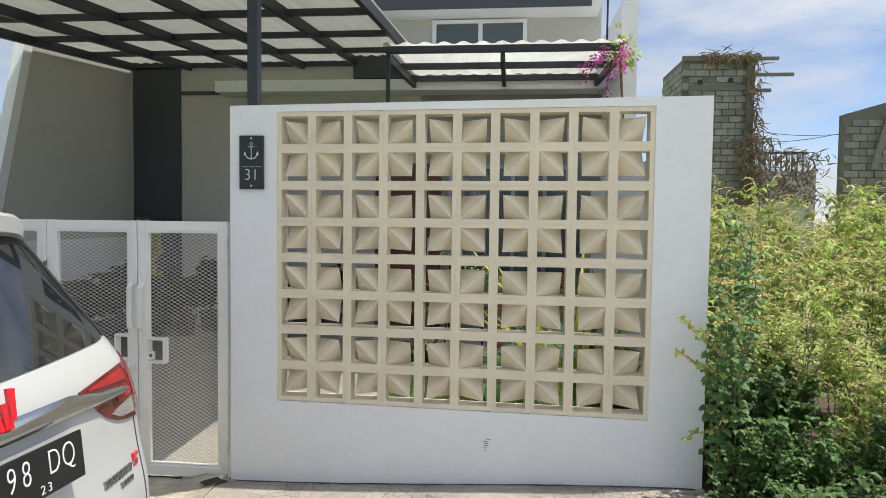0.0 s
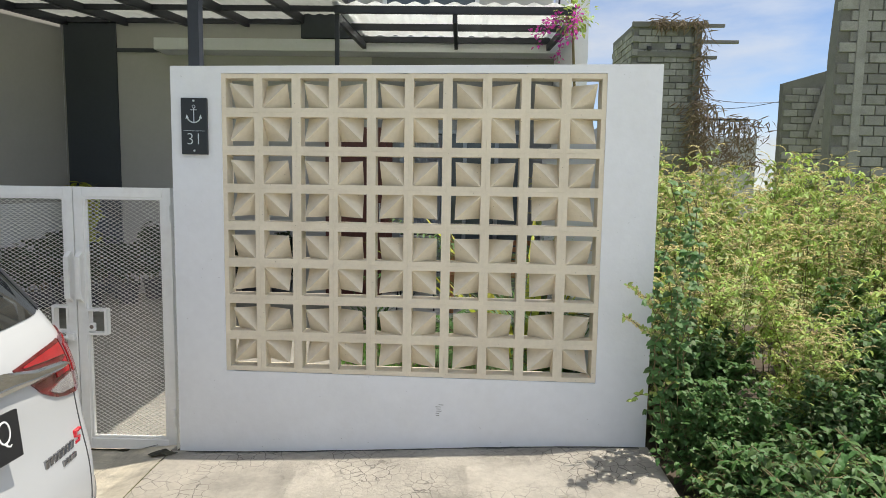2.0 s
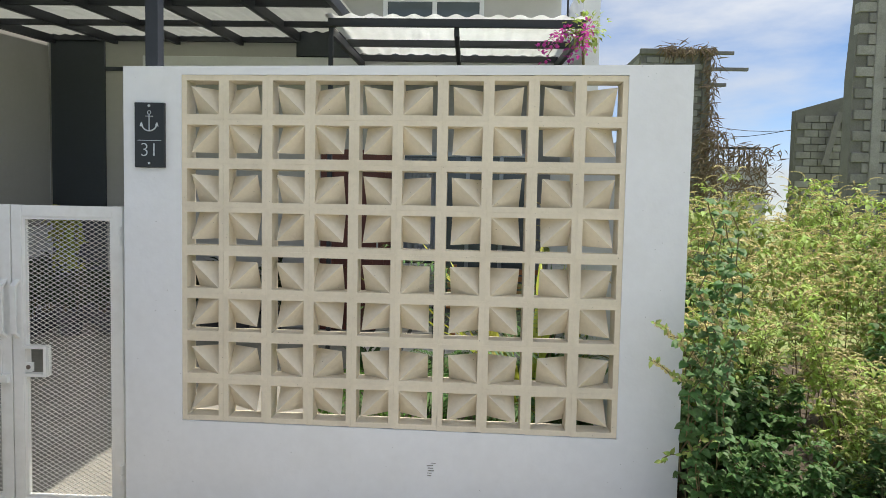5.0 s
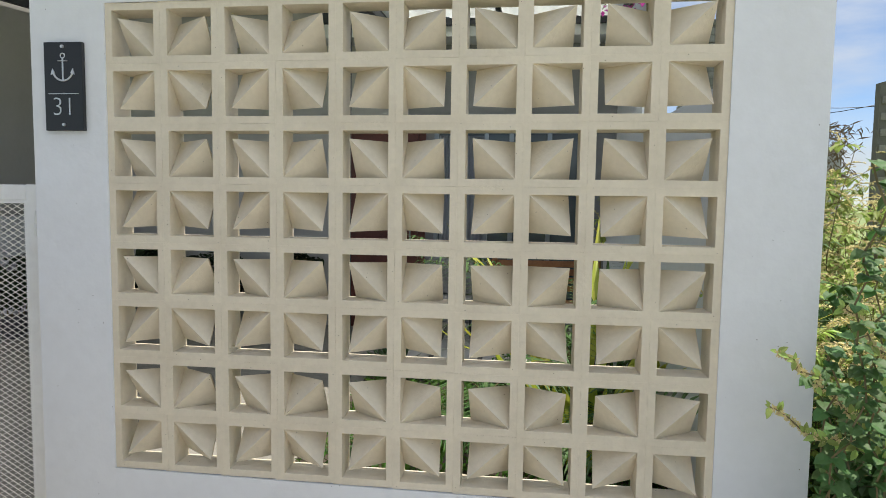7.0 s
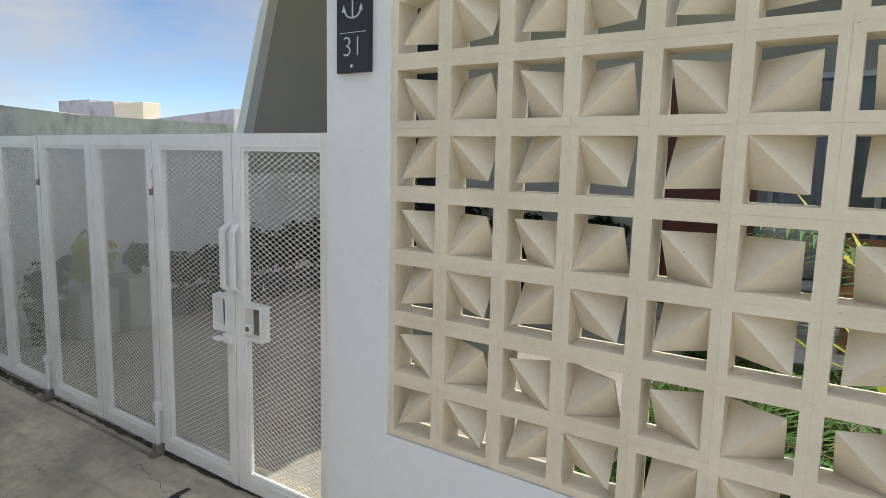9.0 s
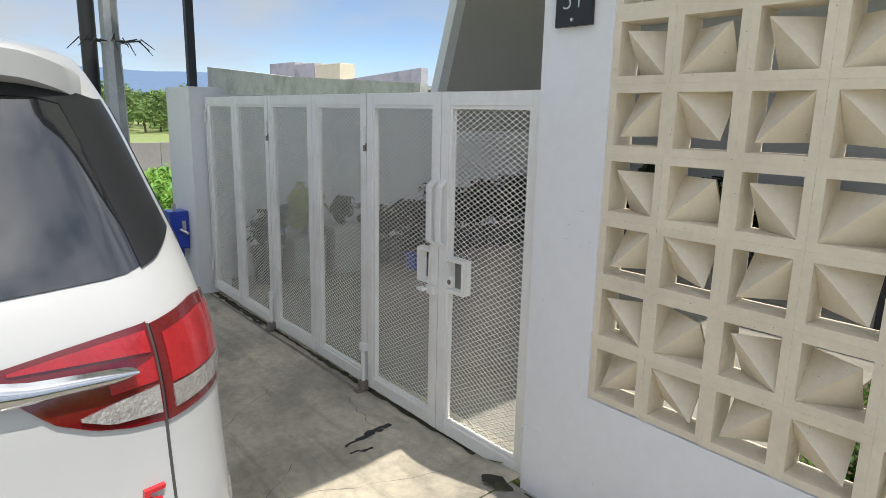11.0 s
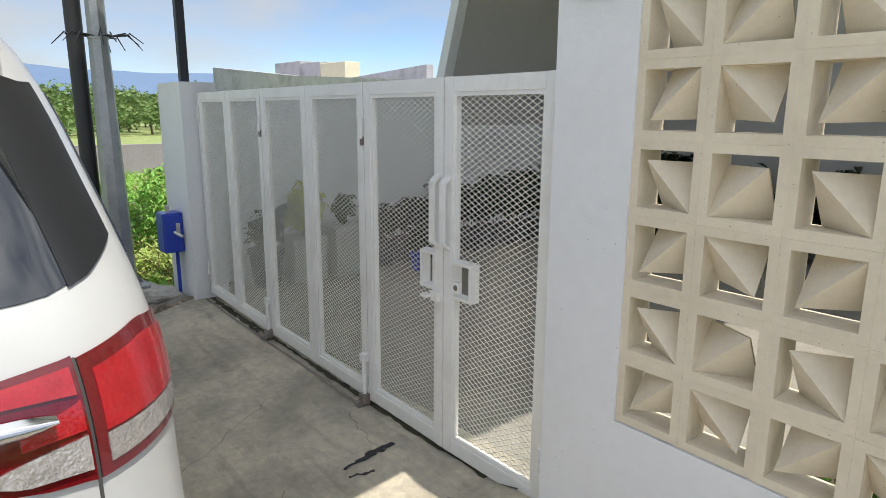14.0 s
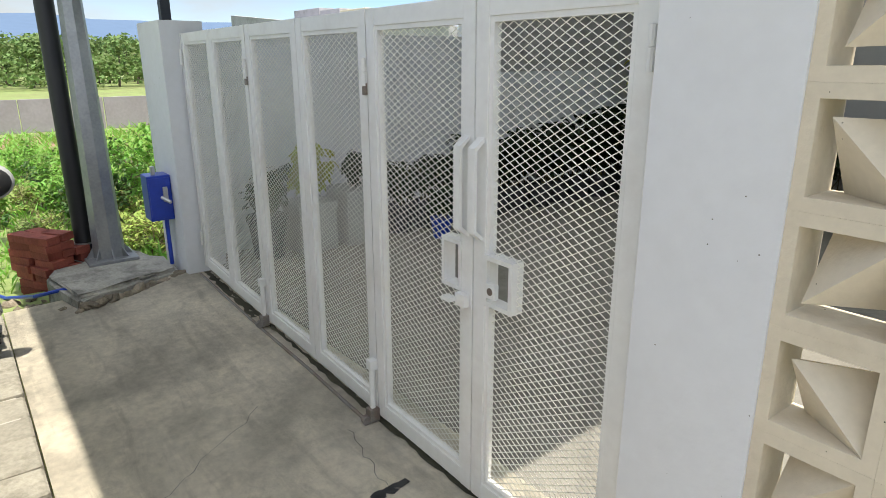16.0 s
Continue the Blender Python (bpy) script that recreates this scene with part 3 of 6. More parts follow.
def lock_frame(leaf, x0, x1, z0, z1):
    bm = B()
    t = 0.013
    for a in ((x0, z0, x1, z0 + t), (x0, z1 - t, x1, z1), (x0, z0 + t, x0 + t, z1 - t), (x1 - t, z0 + t, x1, z1 - t)):
        box(bm, a[0], -0.004, a[1], a[2], 0.040, a[3])
    return part("hand_hole_frame", bm, GATEW, leaf)


def hinge(leaf, x, z):
    return part("hinge", tube(tube(B(), (x, -0.012, z - 0.045), (x, -0.012, z + 0.0), 0.009, seg=10), (x, -0.012, z + 0.003), (x, -0.012, z + 0.045), 0.009, seg=10), GATEW, leaf)


(g0, w0, h0, d0), (g1, w1, h1, d1) = LEAVES[0], LEAVES[1]
pull_handle(g0, 0.028, h0)
pull_handle(g1, w1 - 0.03, h1)
lock_frame(g0, 0.05, 0.165, 0.665, 0.815)
lock_frame(g1, w1 - 0.145, w1 - 0.048, 0.675, 0.83)
part("latch", box(box(B(), w1 - 0.055, -0.022, 0.635, w1 - 0.01, -0.001, 0.675, 0.002), w1 - 0.085, -0.05, 0.650, w1 - 0.045, -0.022, 0.662), GATEW, g1)
part("padlock_tab", box(B(), 0.062, -0.006, 0.69, 0.098, 0.012, 0.735, 0.003), GATEW, g0)
part("padlock_hole", tube(B(), (0.08, -0.008, 0.713), (0.08, 0, 0.713), 0.011, seg=14), RUST, g0)
hinge(g0, w0 - 0.004, 1.36); hinge(g0, w0 - 0.004, 0.20)
for k in (2, 4):
    g, w, h, d = LEAVES[k]
    hinge(g, w + 0.0, 1.30)
    part("hinge_pin", box(B(), w - 0.008, -0.014, 1.225, w + 0.008, -0.001, 1.265, 0.002), RUST, g)
    part("roller_rod", tube(B(), (w - 0.002, -0.02, 0.03), (w - 0.002, -0.02, 0.235), 0.011, seg=10), GATEW, g)
    part("roller_sleeve", box(B(), w - 0.02, -0.034, 0.20, w + 0.016, -0.001, 0.24, 0.003), GATEW, g)
    part("roller_fork", box(B(), w - 0.022, -0.042, -0.022, w + 0.018, 0.0, 0.035, 0.004), RUST, g)
    part("roller_wheel", tube(B(), (w - 0.014, -0.05, -0.012), (w + 0.010, -0.05, -0.012), 0.019, seg=16), RUST, g)
g, w, h, d = LEAVES[5]
hinge(g, 0.004, 1.36); hinge(g, 0.004, 0.20)
for i in range(6):
    g, w, h, d = LEAVES[i]
    if i in (1, 3, 5):
        part("joint_plate", box(B(), -0.02, -0.003, 0.0, 0.0, 0.0, h, 0.001), GATEW, g)
# rail let into the paving
for i in range(2, 6):
    a, b = Vector((GX[i], GY[i] - 0.045, 0)), Vector((GX[i + 1], GY[i + 1] - 0.045, 0))
    a.z, b.z = slab_z(a.x, a.y) + 0.002, slab_z(b.x, b.y) + 0.002
    tagged(part("gate_track", tube(B(), a, b, 0.008, seg=8), RUST), "rusty steel gate track set in the concrete", "rail", "gate tracks", "structure")
setting("threshold", box(B(), -1.838, 3.526, -0.12, -1.79, 3.80, -0.04, 0.008), CONC2, "pale concrete threshold under the gate door", "threshold")

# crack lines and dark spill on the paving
STAINGAP = mat("dark_stain_and_gap", (0.03, 0.03, 0.032), 0.55, var=0.3, scale=20)


def ribbon(bm, pts, width, lift=0.003):
    """A thin uneven strip lying on the paving."""
    prev = None
    for k, (x, y) in enumerate(pts):
        x2, y2 = pts[min(k + 1, len(pts) - 1)]
        x1, y1 = pts[max(k - 1, 0)]
        d = Vector((x2 - x1, y2 - y1)).normalized()
        w = width * RND.uniform(0.35, 1.3)
        a = bm.verts.new((x - d.y * w, y + d.x * w, slab_z(x - d.y * w, y + d.x * w) + lift))
        b = bm.verts.new((x + d.y * w, y - d.x * w, slab_z(x + d.y * w, y - d.x * w) + lift))
        if prev:
            bm.faces.new((prev[0], prev[1], b, a))
        prev = (a, b)
    return bm


def wander(x0, y0, x1, y1, n, amp):
    return [(x0 + (x1 - x0) * k / n + RND.uniform(-amp, amp), y0 + (y1 - y0) * k / n + RND.uniform(-amp, amp)) for k in range(n + 1)]


bm = B()
ribbon(bm, wander(-2.58, 3.24, -2.60, 3.50, 14, 0.008), 0.013)
ribbon(bm, wander(-2.60, 3.36, -2.59, 3.44, 5, 0.006), 0.02)
ribbon(bm, wander(-2.52, 3.23, -2.48, 3.33, 7, 0.006), 0.009)
tagged(part("dark_spill", bm, STAINGAP), "dark wet stain on the concrete driveway", "stain", kind="stuff")
# dark strip painting the gap's shade, with dirt, along the gate foot and kerb
GAPDARK = mat("gate_gap_shade_and_dirt", (0.075, 0.07, 0.045), 0.9, var=0.4, scale=14, bump=0.5, bscale=40)
bm = B()
ribbon(bm, wander(-5.25, 3.70, -3.0, 3.63, 50, 0.006) + wander(-2.95, 3.628, -1.95, 3.61, 24, 0.005), 0.016, 0.004)
ribbon(bm, wander(-5.3, 3.70, -4.3, 3.64, 24, 0.012), 0.022, 0.004)
tagged(part("dirt_strip", bm, GAPDARK), "dark strip for the shaded gap and dirt along the foot of the gate", "dirt", kind="stuff")
bm = B()
for a in ((-3.0, 3.5, -2.6, 3.42, 12, .012), (-3.4, 3.3, -2.9, 2.6, 14, .015), (-2.55, 2.6, -2.1, 3.5, 14, .012), (-2.6, 3.0, -2.3, 2.6, 8, .01)):
    ribbon(bm, wander(*a), 0.0010)
tagged(part("paving_cracks", bm, STAINGAP), "fine cracks in the concrete driveway", "crack", kind="stuff")
# Shade in the gap under the wall, laid on as a thin dark strip.
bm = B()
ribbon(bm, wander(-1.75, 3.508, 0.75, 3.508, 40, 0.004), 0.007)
tagged(part("wall_foot_gap", bm, STAINGAP), "dark uneven strip for the shaded gap at the foot of the wall", "gap", kind="stuff")
# The hole in the slab is a flat patch with its shade as colour.
GAPDARK = mat("slab_hole_dark", (0.05, 0.047, 0.028), 0.9, var=0.4, scale=14, bump=0.6, bscale=40, stain=(0.02, 0.02, 0.02), stain_amt=0.8, stain_scale=9)
bm = B()
ring = [(-1.87 + 0.075 * math.cos(a) * (1 + 0.25 * math.sin(3 * a)), 3.47 + 0.04 * math.sin(a) * (1 + 0.2 * math.cos(2 * a))) for a in [k * math.tau / 18 for k in range(18)]]
c = bm.verts.new((-1.87, 3.47, slab_z(-1.87, 3.47) + 0.008))
vs = [bm.verts.new((x, y, slab_z(x, y) + 0.004)) for x, y in ring]
for k in range(18):
    bm.faces.new((c, vs[k], vs[(k + 1) % 18]))
tagged(part("moss_patch", bm, GAPDARK), "dark patch for the shaded hole at the foot of the wall", "moss", kind="stuff")
# little weathered scratch mark
bm = B()
for k in range(6):
    x, z = -0.335 + RND.uniform(-.012, .012), 0.30 - 0.012 * k
    box(bm, x - 0.016, WALL_Y - 0.002, z, x + RND.uniform(0, 0.014), WALL_Y + 0.001, z + 0.0025)
tagged(part("scratch_mark", bm, MORTAR), "small grey scuff mark on the white wall", "scuff", kind="stuff")

# ---- car ----
PROFILE_Z = [0.08, 0.16, 0.28, 0.42, 0.55, 0.66, 0.74, 0.82, 0.90, 0.97, 1.03, 1.10, 1.18, 1.26, 1.34, 1.40, 1.45, 1.49, 1.53, 1.56, 1.585]
PROFILE_R = [0.16, 0.06, 0.015, 0.0, 0.01, 0.035, 0.05, 0.06, 0.075, 0.10, 0.135, 0.19, 0.25, 0.31, 0.365, 0.41, 0.44, 0.47, 0.60, 0.85, 1.25]
PROFILE_W = [0.74, 0.79, 0.825, 0.84, 0.845, 0.845, 0.845, 0.845, 0.842, 0.835, 0.825, 0.81, 0.79, 0.77, 0.75, 0.73, 0.71, 0.685, 0.63, 0.55, 0.40]
PROFILE_F = [4.25, 4.35, 4.42, 4.45, 4.44, 4.42, 4.38, 4.30, 4.10, 3.70, 3.35, 3.18, 3.02, 2.86, 2.70, 2.58, 2.47, 2.36, 2.24, 2.10, 1.90]


def prof(z, vals):
    if z > 1.46:
        return float(np.interp(z, PROFILE_Z, vals))
    k = min(0.05, 1.49 - z)
    return float(np.mean(np.interp(np.linspace(z - k, z + k, 11), PROFILE_Z, vals)))


def shell(u, z, off=0.0):
    """Point of the car's skin: u in -1..1 across the tail, 1..2 round the corner, beyond that metres along the side."""
    r, w = prof(z, PROFILE_R), prof(z, PROFILE_W)
    c = 0.17
    s, a = (1 if u >= 0 else -1), abs(u)
    flat = w - c
    def bulge(y):
        return 0.10 * (y / w) ** 2
    if a <= 1:
        y = a * flat
        n = Vector((-1, 0.2 * y / w, 0)).normalized()
        p = Vector((r + bulge(y), y, z))
    elif a <= 2:
        t = (a - 1) * math.pi / 2
        y = flat + c * math.sin(t)
        p = Vector((r + bulge(y) + c * (1 - math.cos(t)), y, z))
        n = Vector((-math.cos(t), math.sin(t), 0))
    else:
        p = Vector((r + bulge(w) + c + (a - 2), w, z))
        n = Vector((0, 1, 0))
    p += n * off
    p.y *= s
    return p


def skin(bm, us, zs, off=0.0):
    rows = [[bm.verts.new(shell(u, z, off)) for u in us] for z in zs]
    for a, b in zip(rows, rows[1:]):
        for i in range(len(us) - 1):
            bm.faces.new((a[i], a[i + 1], b[i + 1], b[i]))
    return rows


def patch(u0, u1, low, high, off, thick=0.006, nu=16, nz=6, crown=0.0):
    """A thin piece laid on the skin between two height curves of u."""
    bm = B()
    rows = []
    for j in range(nz + 1):
        row = []
        for i in range(nu + 1):
            u = u0 + (u1 - u0) * i / nu
            z = low(u) + (high(u) - low(u)) * j / nz
            row.append(bm.verts.new(shell(u, z, off + crown * math.sin(math.pi * j / nz))))
        rows.append(row)
    for a, b in zip(rows, rows[1:]):
        for i in range(nu):
            bm.faces.new((a[i], a[i + 1], b[i + 1], b[i]))
    bmesh.ops.recalc_face_normals(bm, faces=bm.faces[:])
    mid = bm.faces[len(bm.faces) // 2]
    if mid.normal.x > 0.0 and abs(mid.normal.x) > 0.3:
        bmesh.ops.reverse_faces(bm, faces=bm.faces[:])
    bmesh.ops.solidify(bm, geom=bm.faces[:], thickness=thick)
    bmesh.ops.recalc_face_normals(bm, faces=bm.faces[:])
    return bm


def line(*pts):
    xs, zs = [p[0] for p in pts], [p[1] for p in pts]
    return lambda u: float(np.interp(u, xs, zs))


LAMPRED = mat("red_lamp_plastic", (0.32, 0.008, 0.014), 0.12, var=0.25, scale=18, bump=0.12, bscale=90, coat=1.0)
LAMPDARK = mat("dark_red_lamp_plastic", (0.12, 0.004, 0.007), 0.12, var=0.2, scale=15, coat=1.0)
LAMPCLEAR = mat("clear_lamp_plastic", (0.42, 0.40, 0.39), 0.15, metal=0.5, var=0.35, scale=30, bump=0.6, bscale=120, coat=1.0)
PLATE = mat("black_number_plate", (0.012, 0.012, 0.013), 0.35, var=0.1, scale=9)
TYRE = mat("tyre_rubber", (0.02, 0.02, 0.02), 0.8, var=0.2, scale=15)
RED = mat("red_emblem_enamel", (0.55, 0.01, 0.02), 0.2, var=0.05, scale=9, coat=0.6)
FRIT = mat("black_glass_border", (0.014, 0.015, 0.017), 0.28, var=0.05, scale=9)
PRINT = mat("white_plate_print", (0.75, 0.75, 0.75), 0.5, var=0.05, scale=9)

car = thing("car", "white parked minivan with dark rear glass and red tail lamps", "car", at=pose(-1.455, 1.53, -0.008, 0, 0, 180 - 1.6))
bm = B()
half = [0, .12, .24, .36, .48, .6, .72, .84, .94, 1, 1.1, 1.2, 1.3, 1.4, 1.5, 1.6, 1.7, 1.8, 1.9, 2.0]
zs = [0.08 + 0.03 * i for i in range(49)] + [1.55, 1.562, 1.575, 1.585]
rows = []
for z in zs:
    r, w, f = prof(z, PROFILE_R), prof(z, PROFILE_W), prof(z, PROFILE_F)
    row = [shell(u, z) for u in half]
    x_end = row[-1].x
    ff = f - 0.35
    row += [Vector((x_end + (ff - x_end) * k / 6, w, z)) for k in range(1, 7)]
    row += [Vector((ff + 0.35 * math.sin(t), w - 0.35 * (1 - math.cos(t)) * min(1, w / 0.7), z)) for t in (0.4, 0.8, 1.2, 1.57)]
    row += [Vector((f + 0.02, 0, z))]
    left = [Vector((p.x, -p.y, p.z)) for p in row[1:-1]][::-1]
    rows.append([bm.verts.new(p) for p in row + left])
n = len(rows[0])
for a, b in zip(rows, rows[1:]):
    for i in range(n):
        bm.faces.new((a[i], a[(i + 1) % n], b[(i + 1) % n], b[i]))
top = bm.verts.new((1.6, 0, 1.60))
for i in range(n):
    bm.faces.new((rows[-1][i], rows[-1][(i + 1) % n], top))
bm.faces.new(rows[0][::-1])
bmesh.ops.recalc_face_normals(bm, faces=bm.faces[:])
body = part("body", bm, CARW, car, "glossy white body", smooth=True)

glow, ghigh = line((-1.62, 1.13), (-1.3, 1.085), (-1, 1.062), (0, 1.04), (1, 1.062), (1.3, 1.085), (1.62, 1.13)), line((-1.5, 1.395), (-1, 1.435), (0, 1.452), (1, 1.435), (1.5, 1.395))
part("rear_window", patch(-1.6, 1.6, glow, ghigh, 0.004, nu=40, nz=10), CARGLASS, car, "dark tinted rear window", smooth=True)
for s in (1, -1):
    part("window_border", patch(s * 1.16, s * 1.62, lambda u: glow(u) - 0.004, lambda u: ghigh(u) + 0.004, 0.0065, thick=0.003, nu=14, nz=10), FRIT, car, "black printed border of the rear glass", smooth=True)
part("window_border", patch(-1.16, 1.16, lambda u: ghigh(u) - 0.035, lambda u: ghigh(u) + 0.004, 0.0065, thick=0.003, nu=30, nz=3), FRIT, car, "black printed border of the rear glass", smooth=True)
for s in (1, -1):
    lo, hi = line((1.52, 1.10), (1.8, 1.08), (3.6, 1.04)), line((1.52, 1.365), (1.8, 1.38), (3.6, 1.40))
    part("side_window", patch(s * 1.95, s * 2.75, lambda u: lo(abs(u)), lambda u: hi(abs(u)), 0.004, nu=14), CARGLASS, car, "dark tinted side window", smooth=True)
    part("side_window", patch(s * 2.85, s * 3.7, lambda u: lo(abs(u)), lambda u: hi(abs(u)), 0.004, nu=10), CARGLASS, car, "dark tinted side window", smooth=True)

# spoiler over the rear window
bm = B()
for i, u in enumerate([-1.5 + 3.0 * k / 30 for k in range(31)]):
    e = abs(u) / 1.5
    p = shell(u, 1.44)
    back = p + Vector((-0.055 * (1 - 0.35 * e ** 4), 0, 0.0))
    z1 = 1.500 - 0.062 * e ** 3
    pts = [Vector((back.x - 0.002, p.y, z1 - 0.046)), Vector((back.x - 0.004, p.y, z1 + 0.006)), Vector((back.x + 0.014, p.y, z1 + 0.018)), Vector((p.x + 0.18, p.y * 0.96, z1 + 0.036)), Vector((p.x + 0.18, p.y * 0.96, z1 - 0.06)), Vector((p.x - 0.01, p.y, z1 - 0.060))]
    cur = [bm.verts.new(q) for q in pts]
    if i:
        for k in range(6):
            bm.faces.new((prev[k], prev[(k + 1) % 6], cur[(k + 1) % 6], cur[k]))
    else:
        bm.faces.new(cur)
    prev = cur
bm.faces.new(prev[::-1])
bmesh.ops.recalc_face_normals(bm, faces=bm.faces[:])
part("spoiler", bm, CARW, car, "white roof spoiler", smooth=True)

for s in (1, -1):
    def mk(a, b, lo, hi, off, m, name, label, **kw):
        return part(name, patch(s * a, s * b, lambda u: lo(abs(u)), lambda u: hi(abs(u)), off, **kw), m, tail, label, smooth=True)
    tail = part("tail_lamp", patch(s * 1.06, s * 1.86, lambda u: line((1.06, 0.79), (1.86, 0.815))(abs(u)), lambda u: line((1.06, 0.975), (1.5, 0.998), (1.86, 0.985))(abs(u)), 0.006, thick=0.02, nu=12), LAMPDARK, car, "red wrap-around tail lamp", smooth=True)
    mk(1.12, 1.80, line((1.12, 0.86), (1.8, 0.87)), line((1.12, 0.955), (1.5, 0.975), (1.8, 0.965)), 0.009, LAMPRED, "red_lens", "bright red lens", nu=8, nz=4)
    mk(1.12, 1.78, line((1.12, 0.81), (1.78, 0.83)), line((1.12, 0.855), (1.78, 0.865)), 0.009, LAMPCLEAR, "clear_lens", "clear reversing lens", nu=8, nz=4)
    tail = part("tail_lamp", patch(s * 0.60, s * 1.035, lambda u: line((0.60, 0.943), (0.66, 0.90), (0.74, 0.845), (0.83, 0.814), (0.92, 0.798), (1.035, 0.790))(abs(u)), lambda u: line((0.60, 0.950), (0.8, 0.965), (1.035, 0.980))(abs(u)), 0.006, thick=0.02, nu=18), LAMPDARK, car, "red tail lamp on the tailgate", smooth=True)
    mk(0.66, 1.01, line((0.66, 0.942), (1.01, 0.926)), line((0.66, 0.947), (0.8, 0.956), (1.01, 0.967)), 0.010, LAMPRED, "red_lens", "bright red lens strip", nu=10, nz=3)
    mk(0.88, 1.02, line((0.88, 0.868), (1.02, 0.872)), line((0.88, 0.890), (1.02, 0.918)), 0.009, LAMPRED, "red_lens", "bright red lens", nu=6, nz=3)
    mk(0.80, 1.02, line((0.80, 0.838), (0.87, 0.817), (1.02, 0.810)), line((0.80, 0.843), (0.9, 0.855), (1.02, 0.864)), 0.011, LAMPCLEAR, "clear_lens", "clear reversing lens", nu=8, nz=3)
part("chrome_bar", patch(-0.95, 0.95, lambda u: line((0, 0.905), (0.5, 0.902), (0.66, 0.896), (0.91, 0.890), (0.95, 0.898))(abs(u)), lambda u: line((0, 0.962), (0.5, 0.958), (0.62, 0.942), (0.7, 0.930), (0.91, 0.917), (0.95, 0.910))(abs(u)), 0.02, thick=0.006, nu=60, nz=8, crown=0.013), CHROME, car, "chrome trim bar across the tailgate", smooth=True)
part("handle_recess", patch(-0.36, 0.36, lambda u: 0.695, lambda u: 0.852, 0.002, thick=0.01), CARW, car)
PLY, PLZ = -0.085, 0.03
plate = part("number_plate", box(B(), -0.215, -0.006, -0.0675, 0.215, 0.004, 0.0675, 0.003), PLATE, car, "black number plate with white characters")
plate.matrix_basis = pose(0.028, PLY, 0.775 + PLZ, 0, 0, -90) @ pose(0, 0, 0, -6)
for ch, x in (("9", -0.045), ("8", 0.003), ("D", 0.100), ("Q", 0.155)):
    lettering(ch, 0.088, 0.001, PRINT, plate, pose(x, -0.007, 0.014, 90) @ Matrix.Diagonal((0.74, 1.12, 1, 1)), "plate_character", "white raised character")
for ch, x in (("2", 0.052), ("3", 0.076)):
    lettering(ch, 0.036, 0.001, PRINT, plate, pose(x, -0.007, -0.046, 90), "plate_character", "white raised character")
bm = B()
for pts in ([(-0.055, 0.05), (-0.035, 0.05), (-0.012, -0.045), (-0.028, -0.05)], [(-0.012, -0.05), (0.004, -0.045), (0.012, 0.02), (-0.004, 0.02)], [(0.012, -0.03), (0.03, -0.03), (0.05, 0.05), (0.026, 0.055)], [(0.0, -0.05), (0.014, -0.05), (0.02, -0.02), (0.006, -0.02)]):
    prism(bm, pts, "y", -0.006, 0.004)
em = part("emblem", bm, RED, car, "red tailgate emblem of slanted bars")
em.matrix_basis = pose(0.072, -0.07, 0.99, 0, 0, -90) @ pose(0, 0, 0, -18)
BADGE = mat("dark_chrome", (0.30, 0.30, 0.31), 0.22, metal=1.0, var=0.05, scale=9)


def on_tail(u, z):
    """Pose on the tailgate skin, x along it to the car's right, -y out of it."""
    p, q = shell(u, z, 0.001), shell(u - 0.02, z, 0.001)
    d = q - p
    return pose(p.x, p.y, z, 0, 0, math.degrees(math.atan2(d.y, d.x)))


for k in range(7):
    part("badge_bar", box(B(), -0.0095, -0.005, -0.013, 0.0095, 0.006, 0.013, 0.002), BADGE, car, "small chrome badge bar").matrix_basis = on_tail(-0.66 - k * 0.038, 0.640)
for k in range(4):
    part("badge_bar", box(B(), -0.008, -0.005, -0.009, 0.008, 0.006, 0.009, 0.002), BADGE, car, "small chrome badge bar").matrix_basis = on_tail(-0.79 - k * 0.033, 0.605)
part("badge_letter", prism(B(), [(-0.02, -0.02), (0.012, -0.02), (0.016, 0.0), (-0.008, 0.006), (-0.006, 0.016), (0.022, 0.016), (0.024, 0.024), (-0.016, 0.024), (-0.02, 0.002), (0.004, -0.006), (0.002, -0.012), (-0.018, -0.012)], "y", -0.005, 0.006), RED, car, "small red badge").matrix_basis = on_tail(-0.955, 0.650)
# tailgate seams and bumper
SEAM = mat("seam_shadow_gap", (0.05, 0.05, 0.05), 0.8, var=0.1, scale=9)
for s in (1, -1):
    part("panel_gap", patch(s * 1.035, s * 1.055, lambda u: 0.40, lambda u: 0.975, 0.0015, thick=0.003, nu=1, nz=24), SEAM, car)
part("lower_bumper", patch(-2.4, 2.4, lambda u: 0.10, lambda u: 0.36 + 0.28 * max(0, abs(u) - 1.0) / 1.4, 0.006, thick=0.012, nu=48, nz=6), BLACK, car, "black plastic lower bumper", smooth=True)


def wheel(x, y):
    wl_ = thing("wheel", "", "", at=pose(x, y, 0.20))
    wl_.parent = car
    for key in list(wl_.keys()):
        del wl_[key]
    s = 1 if y > 0 else -1
    part("tyre", tube(B(), (0, -0.095, 0), (0, 0.095, 0), 0.305, seg=32), TYRE, wl_, "black tyre")
    bm = tube(B(), (0, s * 0.09, 0), (0, s * 0.099, 0), 0.20, 0.19, seg=28)
    for k in range(5):
        a = k * math.tau / 5
        tube(bm, (0, s * 0.1, 0), (0.18 * math.cos(a), s * 0.1, 0.18 * math.sin(a)), 0.022, 0.03, seg=8)
    part("rim", bm, SILVER, wl_, "silver alloy rim")


